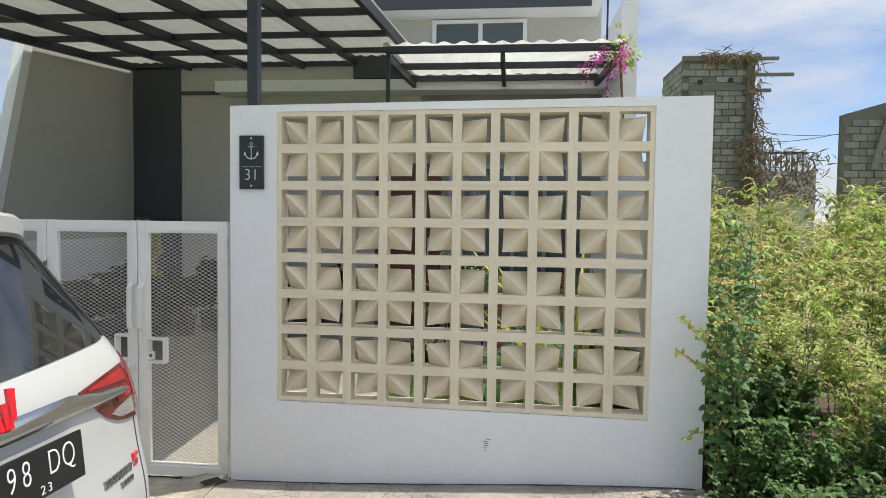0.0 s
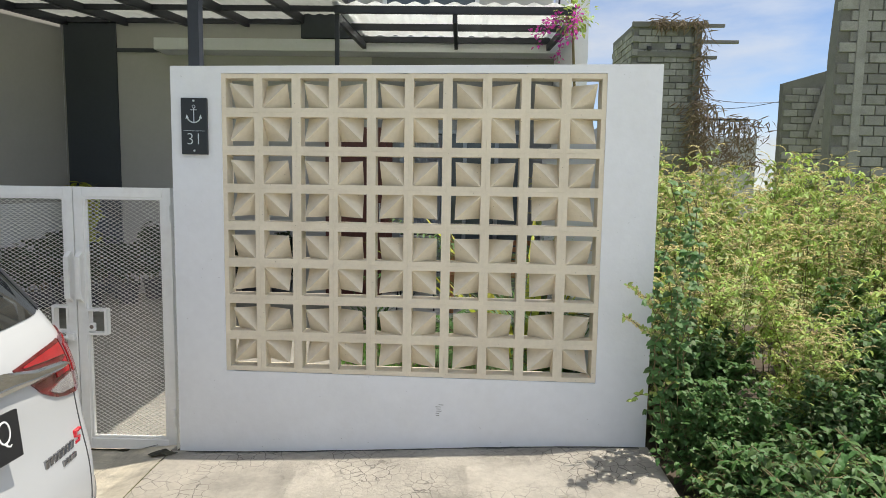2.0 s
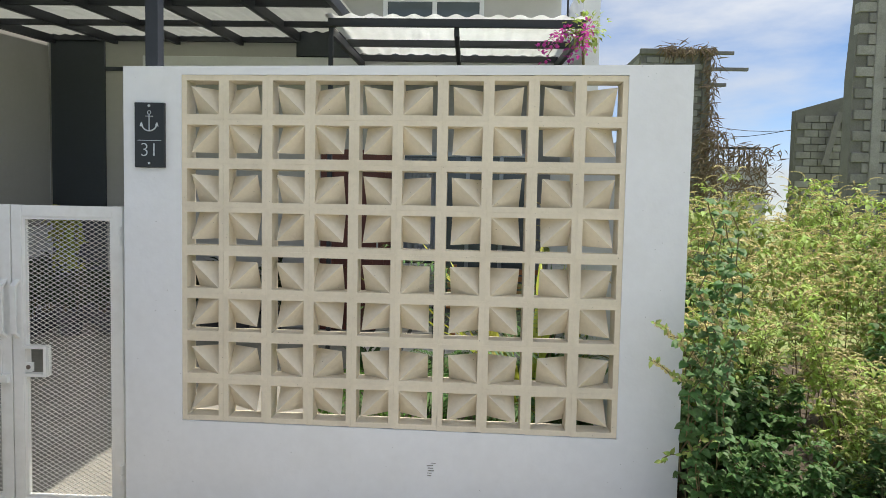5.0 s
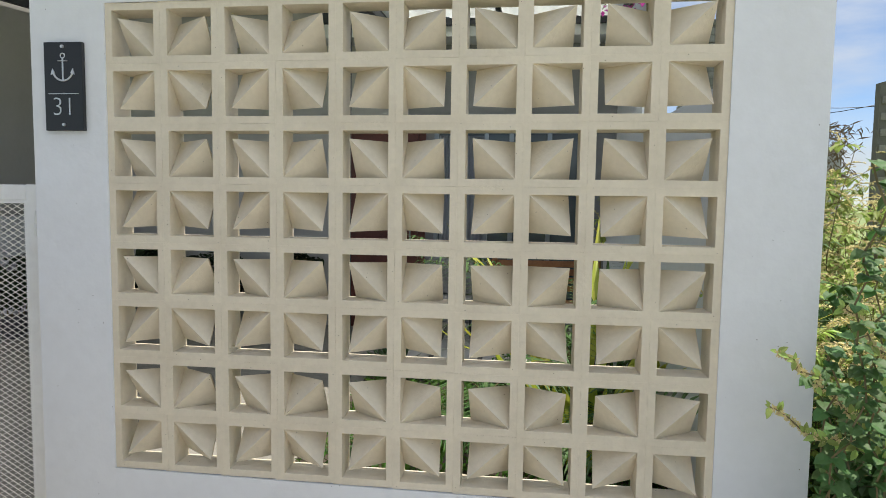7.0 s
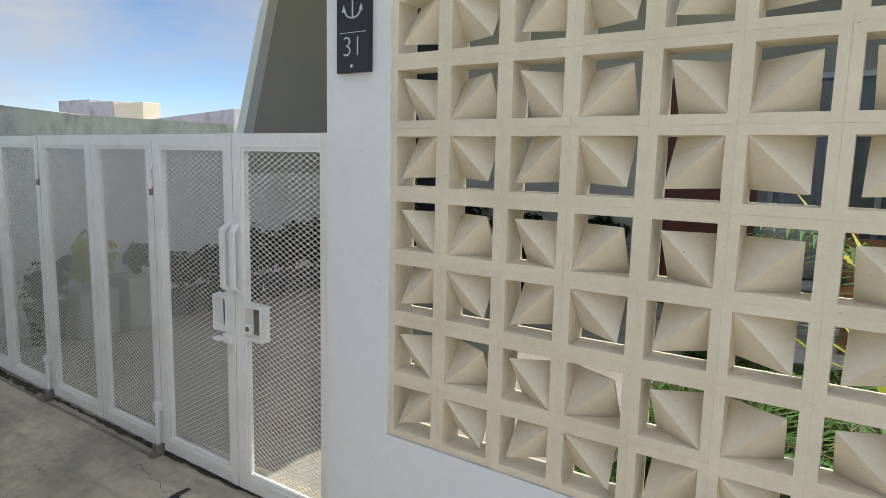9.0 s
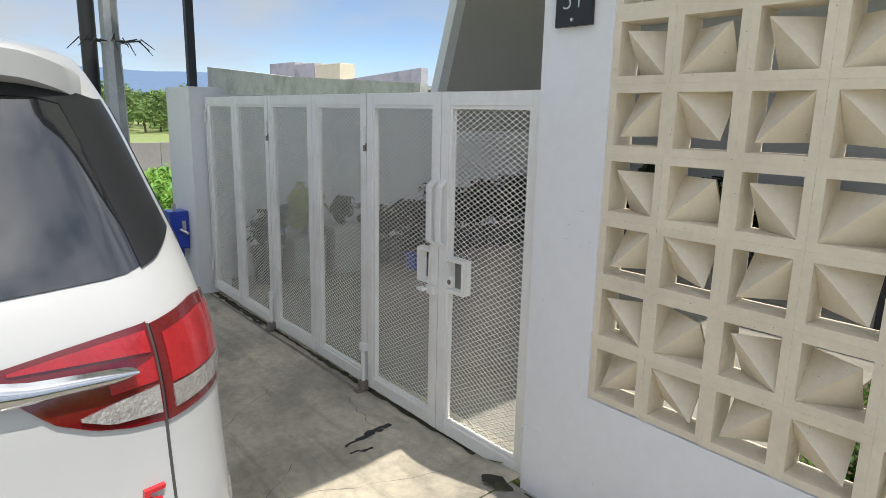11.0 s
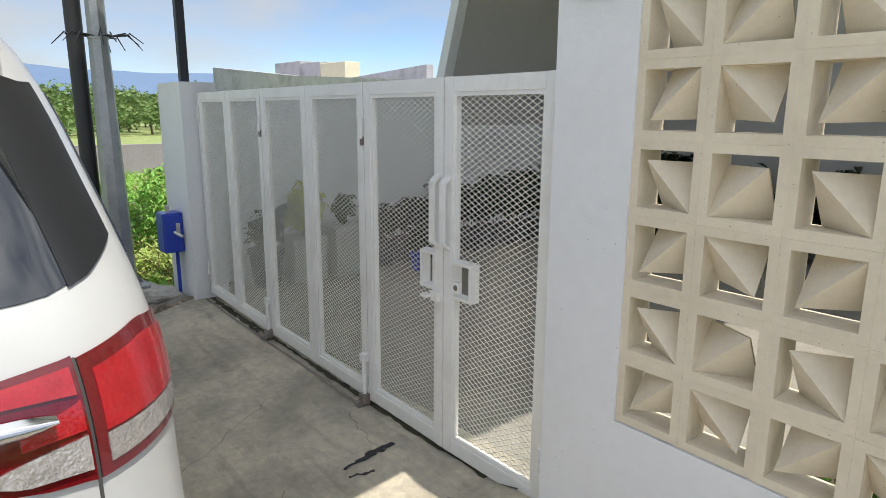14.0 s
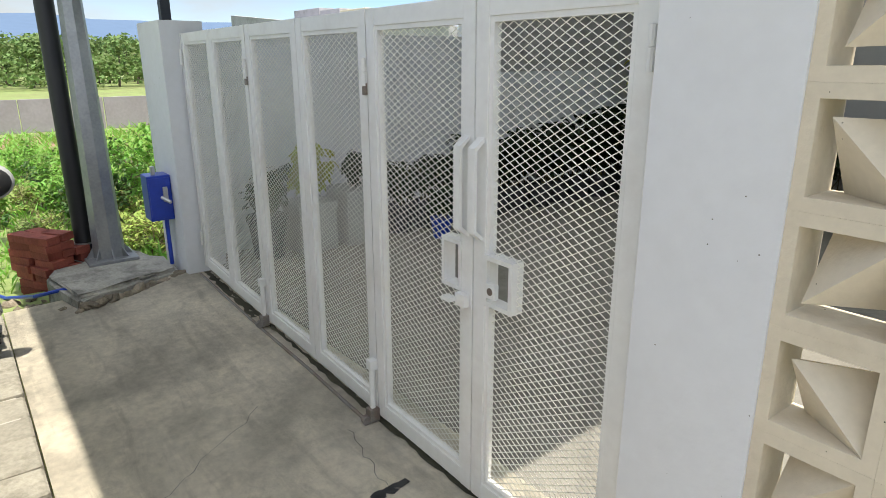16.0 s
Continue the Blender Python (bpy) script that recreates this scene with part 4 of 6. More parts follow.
for x in (0.86, 3.50):
    for y in (0.775, -0.775):
        wheel(x, y)
for s in (1, -1):
    bm = B()
    bmesh.ops.create_uvsphere(bm, u_segments=20, v_segments=12, radius=1, matrix=Matrix.Translation((0, s * 0.95, 0.80)) @ Matrix.Diagonal((0.06, 0.105, 0.085, 1)))
    tube(bm, (0.0, s * 0.80, 0.74), (0.0, s * 0.92, 0.77), 0.03, 0.025)
    mir = part("side_mirror", bm, CARW, car, "white door mirror", smooth=True)
    mir.matrix_basis = pose(3.05, 0, 0.0)
    bm = B()
    bmesh.ops.create_uvsphere(bm, u_segments=20, v_segments=10, radius=1, matrix=Matrix.Translation((-0.035, s * 0.95, 0.80)) @ Matrix.Diagonal((0.032, 0.092, 0.072, 1)))
    part("mirror_glass", bm, BLACK, mir, "dark mirror glass", smooth=True)

# ---- electricity pole, kerb, bricks, meter box ----
GALV = mat("galvanised_steel", (0.34, 0.35, 0.36), 0.45, metal=0.6, var=0.16, scale=6, bump=0.1, bscale=60, stain=(0.5, 0.5, 0.5), stain_amt=0.4, stain_scale=7)
PX, PY = -5.95, 3.23
pole = thing("electricity_pole", "galvanised steel street pole with a black cable pipe", "pole")
part("shaft", tube(tube(B(), (PX, PY, -0.03), (PX, PY, 1.9), 0.104, 0.068, seg=8), (PX, PY, 1.9), (PX, PY, 7.5), 0.068, 0.05, seg=8), GALV, pole)
part("cable_pipe", tube(B(), (PX - 0.10, PY - 0.135, 0.02), (PX - 0.08, PY - 0.13, 7.2), 0.058, seg=16), BLACK, pole, "black plastic cable pipe", smooth=True)
part("base_plate", box(B(), PX - 0.16, PY - 0.16, -0.05, PX + 0.16, PY + 0.16, -0.028, 0.003), GALV, pole)
for k in range(8):
    a = k * math.tau / 8
    part("base_fin", prism(B(), [(0.08, 0), (0.15, 0), (0.09, 0.09)], "y", -0.004, 0.004), GALV, pole).matrix_basis = pose(PX, PY, -0.028, 0, 0, math.degrees(a))
part("clamp", tube(B(), (PX, PY, 1.85), (PX, PY, 1.89), 0.074, seg=16), GALV, pole)
part("clamp", tube(B(), (PX - 0.10, PY - 0.135, 0.06), (PX - 0.10, PY - 0.135, 0.075), 0.061, seg=16), GALV, pole)
for k in range(12):
    a = -2.6 + 5.2 * k / 11 + RND.uniform(-.1, .1)
    c, s = math.cos(a + 1.0), math.sin(a + 1.0)
    r = RND.uniform(0.24, 0.36)
    bm = tube(B(), (PX + 0.066 * c, PY + 0.066 * s, 1.87), (PX + r * 0.7 * c, PY + r * 0.7 * s, 1.87 + RND.uniform(-.01, .04)), 0.005, seg=6)
    tube(bm, (PX + r * 0.7 * c, PY + r * 0.7 * s, 1.87 + 0.02), (PX + r * c, PY + r * s, 1.80 + RND.uniform(-.02, .02)), 0.005, 0.003, seg=6)
    part("spike", bm, BLACK, pole)

KERB = mat("broken_kerb_concrete", (0.40, 0.385, 0.34), 0.95, var=0.3, scale=7, bump=0.9, bscale=25, stain=(0.06, 0.06, 0.05), stain_amt=0.8, stain_scale=4)
bm = B()
prism(bm, [(-5.18, 2.90), (-5.34, 3.30), (-5.42, 3.56), (-5.72, 3.56), (-6.15, 3.40), (-6.2, 3.0), (-5.75, 2.80)], "z", -0.35, -0.045)
bmesh.ops.bevel(bm, geom=bm.edges[:], offset=0.03, segments=2, affect="EDGES")
bmesh.ops.subdivide_edges(bm, edges=bm.edges[:], cuts=2)
for v in bm.verts:
    v.co += Vector((RND.uniform(-.012, .012), RND.uniform(-.012, .012), RND.uniform(-.008, .008)))
setting("kerb", bm, KERB, "broken concrete footing under the pole", "kerb")
kerb = bpy.data.objects["kerb"]


def rubble(r, seed):
    """A broken stone with flat chipped faces."""
    Rr = random.Random(seed)
    bm = B()
    bmesh.ops.create_icosphere(bm, subdivisions=1, radius=r)
    for v in bm.verts:
        v.co *= Rr.uniform(.75, 1.15)
        v.co.z *= .62
    return mesh_of("rubble_stone", bm, RUBBLE)


RUBBLE = mat("dirty_rubble", (0.26, 0.22, 0.165), 0.95, var=0.35, scale=12, bump=0.7, bscale=50, stain=(0.05, 0.045, 0.03), stain_amt=0.7, stain_scale=9, per=0.3)
STONES = [rubble(0.062, 300 + k) for k in range(4)]
for k in range(34):
    q = k % 17 / 16
    x, y = -5.165 - 0.245 * q + RND.uniform(-.01, .015), 2.90 + 0.64 * q
    o = new("rubble_stone", STONES[k % 4])
    o.parent = kerb
    o.matrix_basis = pose(x + 0.012, y, -0.165 + 0.05 * (k // 17) + RND.uniform(-.012, .012), RND.uniform(0, 40), RND.uniform(0, 40), RND.uniform(0, 360)) @ Matrix.Scale(RND.uniform(.55, 1.0), 4)
for k in range(16):
    x, y = -5.25 - 0.75 * RND.random(), 2.62 + RND.uniform(-.12, .22)
    o = new("rubble_stone", STONES[k % 4])
    o.parent = kerb
    o.matrix_basis = pose(x, y, ground_z(x, y) + 0.07 * (x > -5.5), RND.uniform(0, 40), RND.uniform(0, 40), RND.uniform(0, 360)) @ Matrix.Scale(RND.uniform(.35, .9), 4)
EDGEC = mat("mossy_edging_concrete", (0.34, 0.32, 0.27), 0.95, var=0.25, scale=6, bump=0.6, bscale=45, stain=(0.08, 0.075, 0.05), stain_amt=0.8, stain_scale=5, per=0.15)
# broken edging between driveway and street, cracked into uneven lengths
edging = setting("kerb_edge", box(B(), -5.45, 2.30, -0.35, -1.86, 2.538, -0.175), mat("dark_gutter_dirt", (0.07, 0.065, 0.05), 0.95, var=0.4, scale=12, bump=0.6, bscale=40), "dark dirt under the broken driveway edging", "kerb")
x = -5.42
while x < -2.0:
    w = RND.uniform(0.16, 0.42)
    a, b, c = RND.uniform(-.02, .03), RND.uniform(-.02, .03), RND.uniform(-.03, .02)
    bm = prism(B(), [(x, 2.533 + c * .1), (x + w - 0.016, 2.533), (x + w - 0.016 + b * .6, 2.355 + a), (x + w * .5, 2.34 + b), (x + 0.004 + c * .5, 2.36 + c)], "z", -0.25, -0.122 + RND.uniform(-.018, .008))
    bmesh.ops.bevel(bm, geom=bm.edges[:], offset=0.009, segments=1, affect="EDGES")
    part("edging_piece", bm, EDGEC, edging)
    x += w

BRICK = mat("red_clay_brick", (0.30, 0.075, 0.05), 0.85, var=0.2, scale=9, bump=0.5, bscale=60, stain=(0.14, 0.035, 0.025), stain_amt=0.6, stain_scale=6, per=0.22)
stack = thing("brick_stack", "loose stack of red clay bricks beside the pole", "bricks", at=pose(-6.14, 2.94, -0.42, 0, 0, 30))
bm = box(B(), -0.1, -0.05, 0, 0.1, 0.05, 0.052, 0.004)
brick_mesh = mesh_of("brick", bm, BRICK)
for lay in range(11):
    for i in range(2):
        for j in range(3 if lay < 9 else 2):
            o = new("brick", brick_mesh)
            o.parent = stack
            o.matrix_basis = pose(-0.09 + 0.19 * i + RND.uniform(-.03, .03), -0.16 + 0.105 * j + RND.uniform(-.015, .015), lay * 0.054, 0, 0, RND.uniform(-9, 9))

BLUE = mat("blue_painted_steel", (0.012, 0.05, 0.42), 0.35, var=0.12, scale=6, coat=0.3)
mb = thing("meter_box", "blue steel water meter box on the gate pillar", "meter box")
part("body", box(B(), -5.665, 3.41, 0.27, -5.50, 3.56, 0.575, 0.008), BLUE, mb)
part("door", box(B(), -5.50, 3.418, 0.285, -5.492, 3.552, 0.56, 0.003), BLUE, mb)
part("latch", box(B(), -5.492, 3.50, 0.40, -5.478, 3.53, 0.50, 0.004), SILVER, mb, "steel latch")
part("pipe", tube(B(), (-5.57, 3.52, -0.06), (-5.57, 3.52, 0.28), 0.014), BLUE, mb, "blue water pipe")
part("valve", tube(B(), (-5.57, 3.47, 0.57), (-5.57, 3.47, 0.63), 0.016), SILVER, mb, "steel valve")
part("tap", tube(B(), (-5.50, 3.49, 0.43), (-5.44, 3.53, 0.40), 0.012), SILVER, mb, "steel tap")
mb.matrix_basis = pose(0, 0.03, 0)
bm = B()
pp = [(-7.4, 2.2, -0.30), (-6.6, 2.40, -0.27), (-6.0, 2.58, -0.22), (-5.6, 2.72, -0.12), (-5.45, 2.9, -0.06)]
for a, b in zip(pp, pp[1:]):
    tube(bm, a, b, 0.012, seg=8)
tagged(part("water_hose", bm, BLUE), "blue plastic water hose on the ground", "hose")

# ---- plants ----


def leaf_mat(name, base, trans=0.35, rough=0.55, spread=0.35):
    """Leaf: thin, lets some light through, each leaf a little different."""
    m = bpy.data.materials.new(name)
    m.use_nodes = True
    n, l = m.node_tree.nodes, m.node_tree.links
    b, out = n["Principled BSDF"], n["Material Output"]
    geo = n.new("ShaderNodeNewGeometry")
    oi = n.new("ShaderNodeObjectInfo")
    add = n.new("ShaderNodeMath"); add.operation = "ADD"
    l.new(geo.outputs["Random Per Island"], add.inputs[0]); l.new(oi.outputs["Random"], add.inputs[1])
    mr = n.new("ShaderNodeMapRange")
    mr.inputs["From Max"].default_value = 2.0
    mr.inputs["To Min"].default_value, mr.inputs["To Max"].default_value = 1 - spread, 1 + spread
    l.new(add.outputs[0], mr.inputs["Value"])
    mh = n.new("ShaderNodeMapRange")
    mh.inputs["To Min"].default_value, mh.inputs["To Max"].default_value = 0.475, 0.515
    l.new(geo.outputs["Random Per Island"], mh.inputs["Value"])
    hsv = n.new("ShaderNodeHueSaturation")
    hsv.inputs["Color"].default_value = (*base, 1)
    l.new(mr.outputs["Result"], hsv.inputs["Value"]); l.new(mh.outputs["Result"], hsv.inputs["Hue"])
    l.new(hsv.outputs["Color"], b.inputs["Base Color"])
    b.inputs["Roughness"].default_value = rough
    tr = n.new("ShaderNodeBsdfTranslucent")
    l.new(hsv.outputs["Color"], tr.inputs["Color"])
    mix = n.new("ShaderNodeMixShader")
    mix.inputs["Fac"].default_value = trans
    l.new(b.outputs["BSDF"], mix.inputs[1]); l.new(tr.outputs["BSDF"], mix.inputs[2])
    l.new(mix.outputs["Shader"], out.inputs["Surface"])
    return m


LEAF_A = leaf_mat("fresh_weed_leaf", (0.34, 0.45, 0.115), 0.40, spread=0.6)
LEAF_F = leaf_mat("field_green_leaf", (0.20, 0.40, 0.075), 0.4)
LEAF_B = leaf_mat("deep_green_leaf", (0.075, 0.16, 0.042), spread=0.45)
LEAF_Y = leaf_mat("yellow_green_leaf", (0.42, 0.45, 0.05))
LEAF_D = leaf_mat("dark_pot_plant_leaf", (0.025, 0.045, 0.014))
SPIKE = leaf_mat("straw_seed_spike", (0.62, 0.54, 0.27), 0.3, 0.8)
STEM = mat("plant_stem", (0.16, 0.13, 0.06), 0.8, var=0.3, scale=20)
PETAL = leaf_mat("magenta_bract", (0.55, 0.06, 0.36), 0.4, 0.6)
DRYV = leaf_mat("dry_brown_vine", (0.16, 0.12, 0.08), 0.1, 0.9)


class Tris:
    """Collects bare triangles for leaves and stems."""
    def __init__(self):
        self.v, self.f = [], []

    def leaf(self, at, along, up, ln, wd, fold=0.25, droop=0.2):
        along = along.normalized()
        side = along.cross(up)
        side = side.normalized() if side.length > 1e-4 else Vector((1, 0, 0))
        nrm = side.cross(along).normalized()
        k = len(self.v)
        mid = at + along * ln * 0.42
        tip = at + along * ln - nrm * ln * droop
        self.v += [at, mid + side * wd * .5 + nrm * wd * fold, tip, mid - side * wd * .5 + nrm * wd * fold, mid]
        self.f += [(k, k + 4, k + 1), (k + 4, k + 2, k + 1), (k, k + 3, k + 4), (k + 4, k + 3, k + 2)]

    def oval(self, at, along, up, ln, wd, fold=0.2, droop=0.2):
        """A rounder leaf with a bent midrib."""
        along = along.normalized()
        side = along.cross(up)
        side = side.normalized() if side.length > 1e-4 else Vector((1, 0, 0))
        nrm = side.cross(along).normalized()
        k = len(self.v)
        m1, m2 = at + along * ln * .33, at + along * ln * .68 - nrm * ln * droop * .35
        tip = at + along * ln - nrm * ln * droop
        self.v += [at, m1, m2, tip]
        for s in (1, -1):
            self.v += [m1 + side * s * wd * .5 + nrm * wd * fold, m2 + side * s * wd * .40 + nrm * wd * fold * .7]
        for a, b in ((4, 5), (6, 7)):
            q = [(0, 1, a), (1, 2, b, a), (2, 3, b)]
            self.f += [tuple(k + i for i in (f if a == 4 else f[::-1])) for f in q]

    def bar(self, a, b, r0, r1, seg=4):
        d = (b - a).normalized()
        s = d.orthogonal().normalized()
        t = d.cross(s)
        k = len(self.v)
        for p, r in ((a, r0), (b, r1)):
            self.v += [p + (s * math.cos(q * math.tau / seg) + t * math.sin(q * math.tau / seg)) * r for q in range(seg)]
        for q in range(seg):
            self.f.append((k + q, k + (q + 1) % seg, k + seg + (q + 1) % seg, k + seg + q))

    def mesh(self, name, material, smooth=False):
        me = bpy.data.meshes.new(name)
        me.from_pydata(self.v, [], self.f)
        me.materials.append(material)
        return me


def weed(height, spread, stems, seed, leaf=0.075, spikes=True, material=LEAF_A, per=26, width=0.42, bare=0.16):
    """A bushy weed: stems that branch, leaves all along them, seed spikes on top."""
    R = random.Random(seed)
    st, lv, sp = Tris(), Tris(), Tris()
    for s in range(stems):
        a = R.uniform(0, math.tau)
        lean = R.uniform(0.05, 1) * spread
        h = height * R.uniform(0.55, 1.0)
        base = Vector((R.gauss(0, spread * .25), R.gauss(0, spread * .25), 0))
        pts = []
        for k in range(7):
            t = k / 6
            pts.append(base + Vector((math.cos(a) * lean * t ** 1.6, math.sin(a) * lean * t ** 1.6, h * t)) + Vector((R.gauss(0, .015), R.gauss(0, .015), 0)))
        for k in range(6):
            st.bar(pts[k], pts[k + 1], 0.0065 * (1 - k / 8), 0.0065 * (1 - (k + 1) / 8))
        for k in range(per):
            t = R.uniform(bare, 1) ** 0.62
            i = min(5, int(t * 6))
            p = pts[i].lerp(pts[i + 1], t * 6 - i)
            b = R.uniform(0, math.tau)
            out = Vector((math.cos(b), math.sin(b), R.uniform(0.0, 0.7)))
            br = R.uniform(0.05, 0.22) * (1.2 - 0.5 * t)
            q = p + out * br
            st.bar(p, q, 0.0022, 0.0016, 3)
            for j in range(R.randint(4, 7)):
                u = R.uniform(0.25, 1.1)
                c = R.uniform(0, math.tau)
                d = Vector((math.cos(c), math.sin(c), R.uniform(-0.85, 0.2)))
                ln = leaf * R.uniform(0.55, 1.25)
                lv.oval(p + out * br * u, d, Vector((0, 0, 1)), ln, ln * width * R.uniform(.8, 1.2), R.uniform(.05, .3), R.uniform(0, .4))
            if spikes and t > 0.60 and R.random() < 0.8:
                # an arching spike set with small seeds
                d = Vector((out.x * .5, out.y * .5, R.uniform(.3, 1.1))).normalized()
                ln = R.uniform(0.028, 0.055)
                for g in range(4):
                    e = q + d * ln
                    sp.bar(q, e, 0.0046 - 0.0009 * g, 0.0038 - 0.0009 * g, 3)
                    for j in range(5):
                        c = R.uniform(0, math.tau)
                        sp.leaf(q.lerp(e, R.uniform(0, 1)), Vector((math.cos(c), math.sin(c), 0.6)), Vector((0, 0, 1)), 0.022, 0.013, .2, 0)
                    q, d = e, (d + Vector((out.x * .42, out.y * .42, -0.34))).normalized()
    return st.mesh("stalk", STEM), lv.mesh("foliage", material), sp.mesh("seed_spike", SPIKE) if spikes else None


def plant_thing(name, label, category, group, meshes, m):
    ob = thing(name, label, category, group, at=m)
    for nm, me in zip(("stalk", "foliage", "seed_spike"), meshes):
        if me:
            c = new(nm, me)
            c.parent = ob
            c["kind"] = "stuff"
    return ob


TALL = [weed(1.85, 0.52, 10, 11 + k, leaf=0.080, per=30, width=0.36, bare=0.10) for k in range(3)] + [weed(1.5, 0.45, 11, 21, leaf=0.078, spikes=False, material=LEAF_B, width=0.80, per=30, bare=0.02)]
TALL += [weed(1.3, 0.55, 9, 23 + k, leaf=0.09, spikes=False, material=LEAF_F, width=0.5, per=18) for k in range(2)]
TALL += [weed(1.85, 0.55, 9, 91 + k, leaf=0.09, per=20, bare=0.05) for k in range(2)]
LOW = [weed(0.40, 0.24, 7, 31 + k, leaf=0.05, spikes=False, material=LEAF_B, per=12, width=0.6) for k in range(2)] + [weed(0.26, 0.22, 9, 41, leaf=0.04, spikes=False, material=LEAF_A, per=10)]
BROAD = weed(0.40, 0.20, 4, 51, leaf=0.095, spikes=False, material=LEAF_A, per=7, width=0.62)
R = random.Random(5)
first = {}


def put_plant(key, meshes, label, group, m, name="weed_shrub", category="weed"):
    if key in first:
        return copy_thing(first[key], m)
    first[key] = plant_thing(name, label, category, group, meshes, m)
    return first[key]


for row, (y, n) in enumerate(((3.50, 12), (3.95, 11), (4.5, 9), (5.2, 9), (6.2, 10), (7.4, 11), (9.0, 12), (11.0, 12))):
    for k in range(n):
        x = 1.05 + ((0.30, 0.38)[row] if row < 2 else 0.42 + 0.09 * row) * k + R.uniform(-.12, .12)
        y2 = y + R.uniform(-.15, .15) + 0.10 * (k % 2)
        if x < 1.45 and y2 < 3.75:
            y2 = 3.80
        kk = (R.choice((3, 3, 3, 0)) if row == 0 else R.choice((0, 0, 1, 1, 2, 2, 3))) if row < 3 and x < 4.5 else R.choice((6, 7))
        sc = (0.54, 0.66, 0.78, 0.88, 0.95, 1.0, 1.06, 1.12)[row] * R.uniform(.88, 1.12)
        m = pose(x, y2, ground_z(x, y2) - 0.01, R.uniform(-4, 4), R.uniform(-4, 4), R.uniform(0, 360)) @ Matrix.Diagonal((sc, sc, sc, 1))
        o = put_plant(("t", kk), TALL[kk], ("tall green weed with straw-coloured seed spikes" if kk != 3 else "leafy dark green weed on the open plot"), "weeds on the open plot", m)
        o.scale = (sc, sc, sc)
for k in range(130):
    x, y = R.uniform(1.0, 4.6), R.uniform(2.3, 3.5)
    sc = R.uniform(.6, 1.15)
    kk = R.choice((0, 1, 0, 1, 2))
    o = put_plant(("l", kk), LOW[kk], "low green weed on bare soil", "low weeds on the soil", pose(x, y, ground_z(x, y) - 0.01, 0, 0, R.uniform(0, 360)), "low_weed")
    o.scale = (sc, sc, sc)
for x, y, s in ((1.35, 2.95, 1.0), (2.7, 2.7, .8), (3.6, 3.0, 1.1), (1.9, 3.25, .9), (4.3, 2.6, 1.0), (3.0, 3.35, 1.0)):
    o = put_plant("b", BROAD, "broad-leaved green weed on bare soil", "broad-leaved weeds", pose(x, y, ground_z(x, y) - 0.01, 0, 0, R.uniform(0, 360)), "broad_leaved_weed")
    o.scale = (s, s, s)
for k in range(14):
    x, y = 0.98 + 0.27 * k + R.uniform(-.08, .08), 3.22 + R.uniform(-.1, .1)
    sc = R.uniform(.36, .46)
    o = put_plant(("t", 3), TALL[3], "leafy dark green weed on the open plot", "weeds on the open plot", pose(x, y, ground_z(x, y) - 0.01, 0, 0, R.uniform(0, 360)))
    o.scale = (sc, sc, sc)
for k in range(26):
    x, y = R.uniform(0.92, 1.5), R.uniform(2.5, 3.3)
    sc = R.uniform(.5, .9)
    kk = R.choice((0, 1, 2))
    o = put_plant(("l", kk), LOW[kk], "low green weed on bare soil", "low weeds on the soil", pose(x, y, ground_z(x, y) - 0.01, 0, 0, R.uniform(0, 360)), "low_weed")
    o.scale = (sc, sc, sc)
# creeper along the wall's end
cv, cs = Tris(), Tris()
for k in range(9):
    p = Vector((0.84 + R.uniform(-.01, .10), R.uniform(3.30, 3.62), R.uniform(0.02, 0.3)))
    for j in range(22):
        q = p + Vector((R.gauss(0.0, .02), R.gauss(0, .02), R.uniform(.03, .085)))
        q.x = max(q.x, 0.805 if q.y > 3.5 else 0.70)
        cs.bar(p, q, 0.003, 0.003, 3)
        for i in range(4):
            a = R.uniform(0, math.tau)
            ln = R.uniform(.026, .055)
            cv.oval(q, Vector((math.cos(a), math.sin(a) - .6, R.uniform(-.6, .2))), Vector((0, -.5, 1)), ln, ln * .8, .12, .25)
        p = q
        if p.z > 1.0 + 0.5 * (k % 2):
            break
creeper = thing("creeper", "green heart-leaved creeper climbing the wall end", "creeper")
for nm, t, m in (("stalk", cs, STEM), ("foliage", cv, LEAF_B)):
    o = new(nm, t.mesh(nm, m)); o.parent = creeper; o["kind"] = "stuff"
# one branch that leans out over the wall face
bs, bl, bp = Tris(), Tris(), Tris()
for (x0, z0, x1, z1) in ((0.95, 0.72, 0.62, 1.02), (0.95, 0.70, 0.60, 0.84), (0.98, 0.85, 0.80, 1.15), (0.95, 0.55, 0.66, 0.40)):
    a = Vector((x0, 3.36, z0))
    for j in range(11):
        b = Vector((x0 + (x1 - x0) * (j + 1) / 11 + R.uniform(-.015, .015), 3.36 + R.uniform(-.03, .03), z0 + (z1 - z0) * (j + 1) / 11 + R.uniform(-.012, .012)))
        bs.bar(a, b, 0.003, 0.0026, 4)
        for i in range(3):
            t = R.uniform(0, math.tau)
            ln = R.uniform(.018, .042)
            bl.oval(b, Vector((math.cos(t), R.uniform(-.8, .1), math.sin(t))), Vector((0, -1, .5)), ln, ln * .5, .15, .2)
        if j > 3 and z1 > z0:
            for i in range(22):
                t = R.uniform(0, math.tau)
                bp.leaf(a.lerp(b, R.random()), Vector((math.cos(t), R.uniform(-.5, .5), math.sin(t))), Vector((0, -1, 0)), 0.016, 0.008, .2, 0)
        a = b
branch = thing("weed_branch", "leaning weed branch with straw-coloured seed heads", "weed")
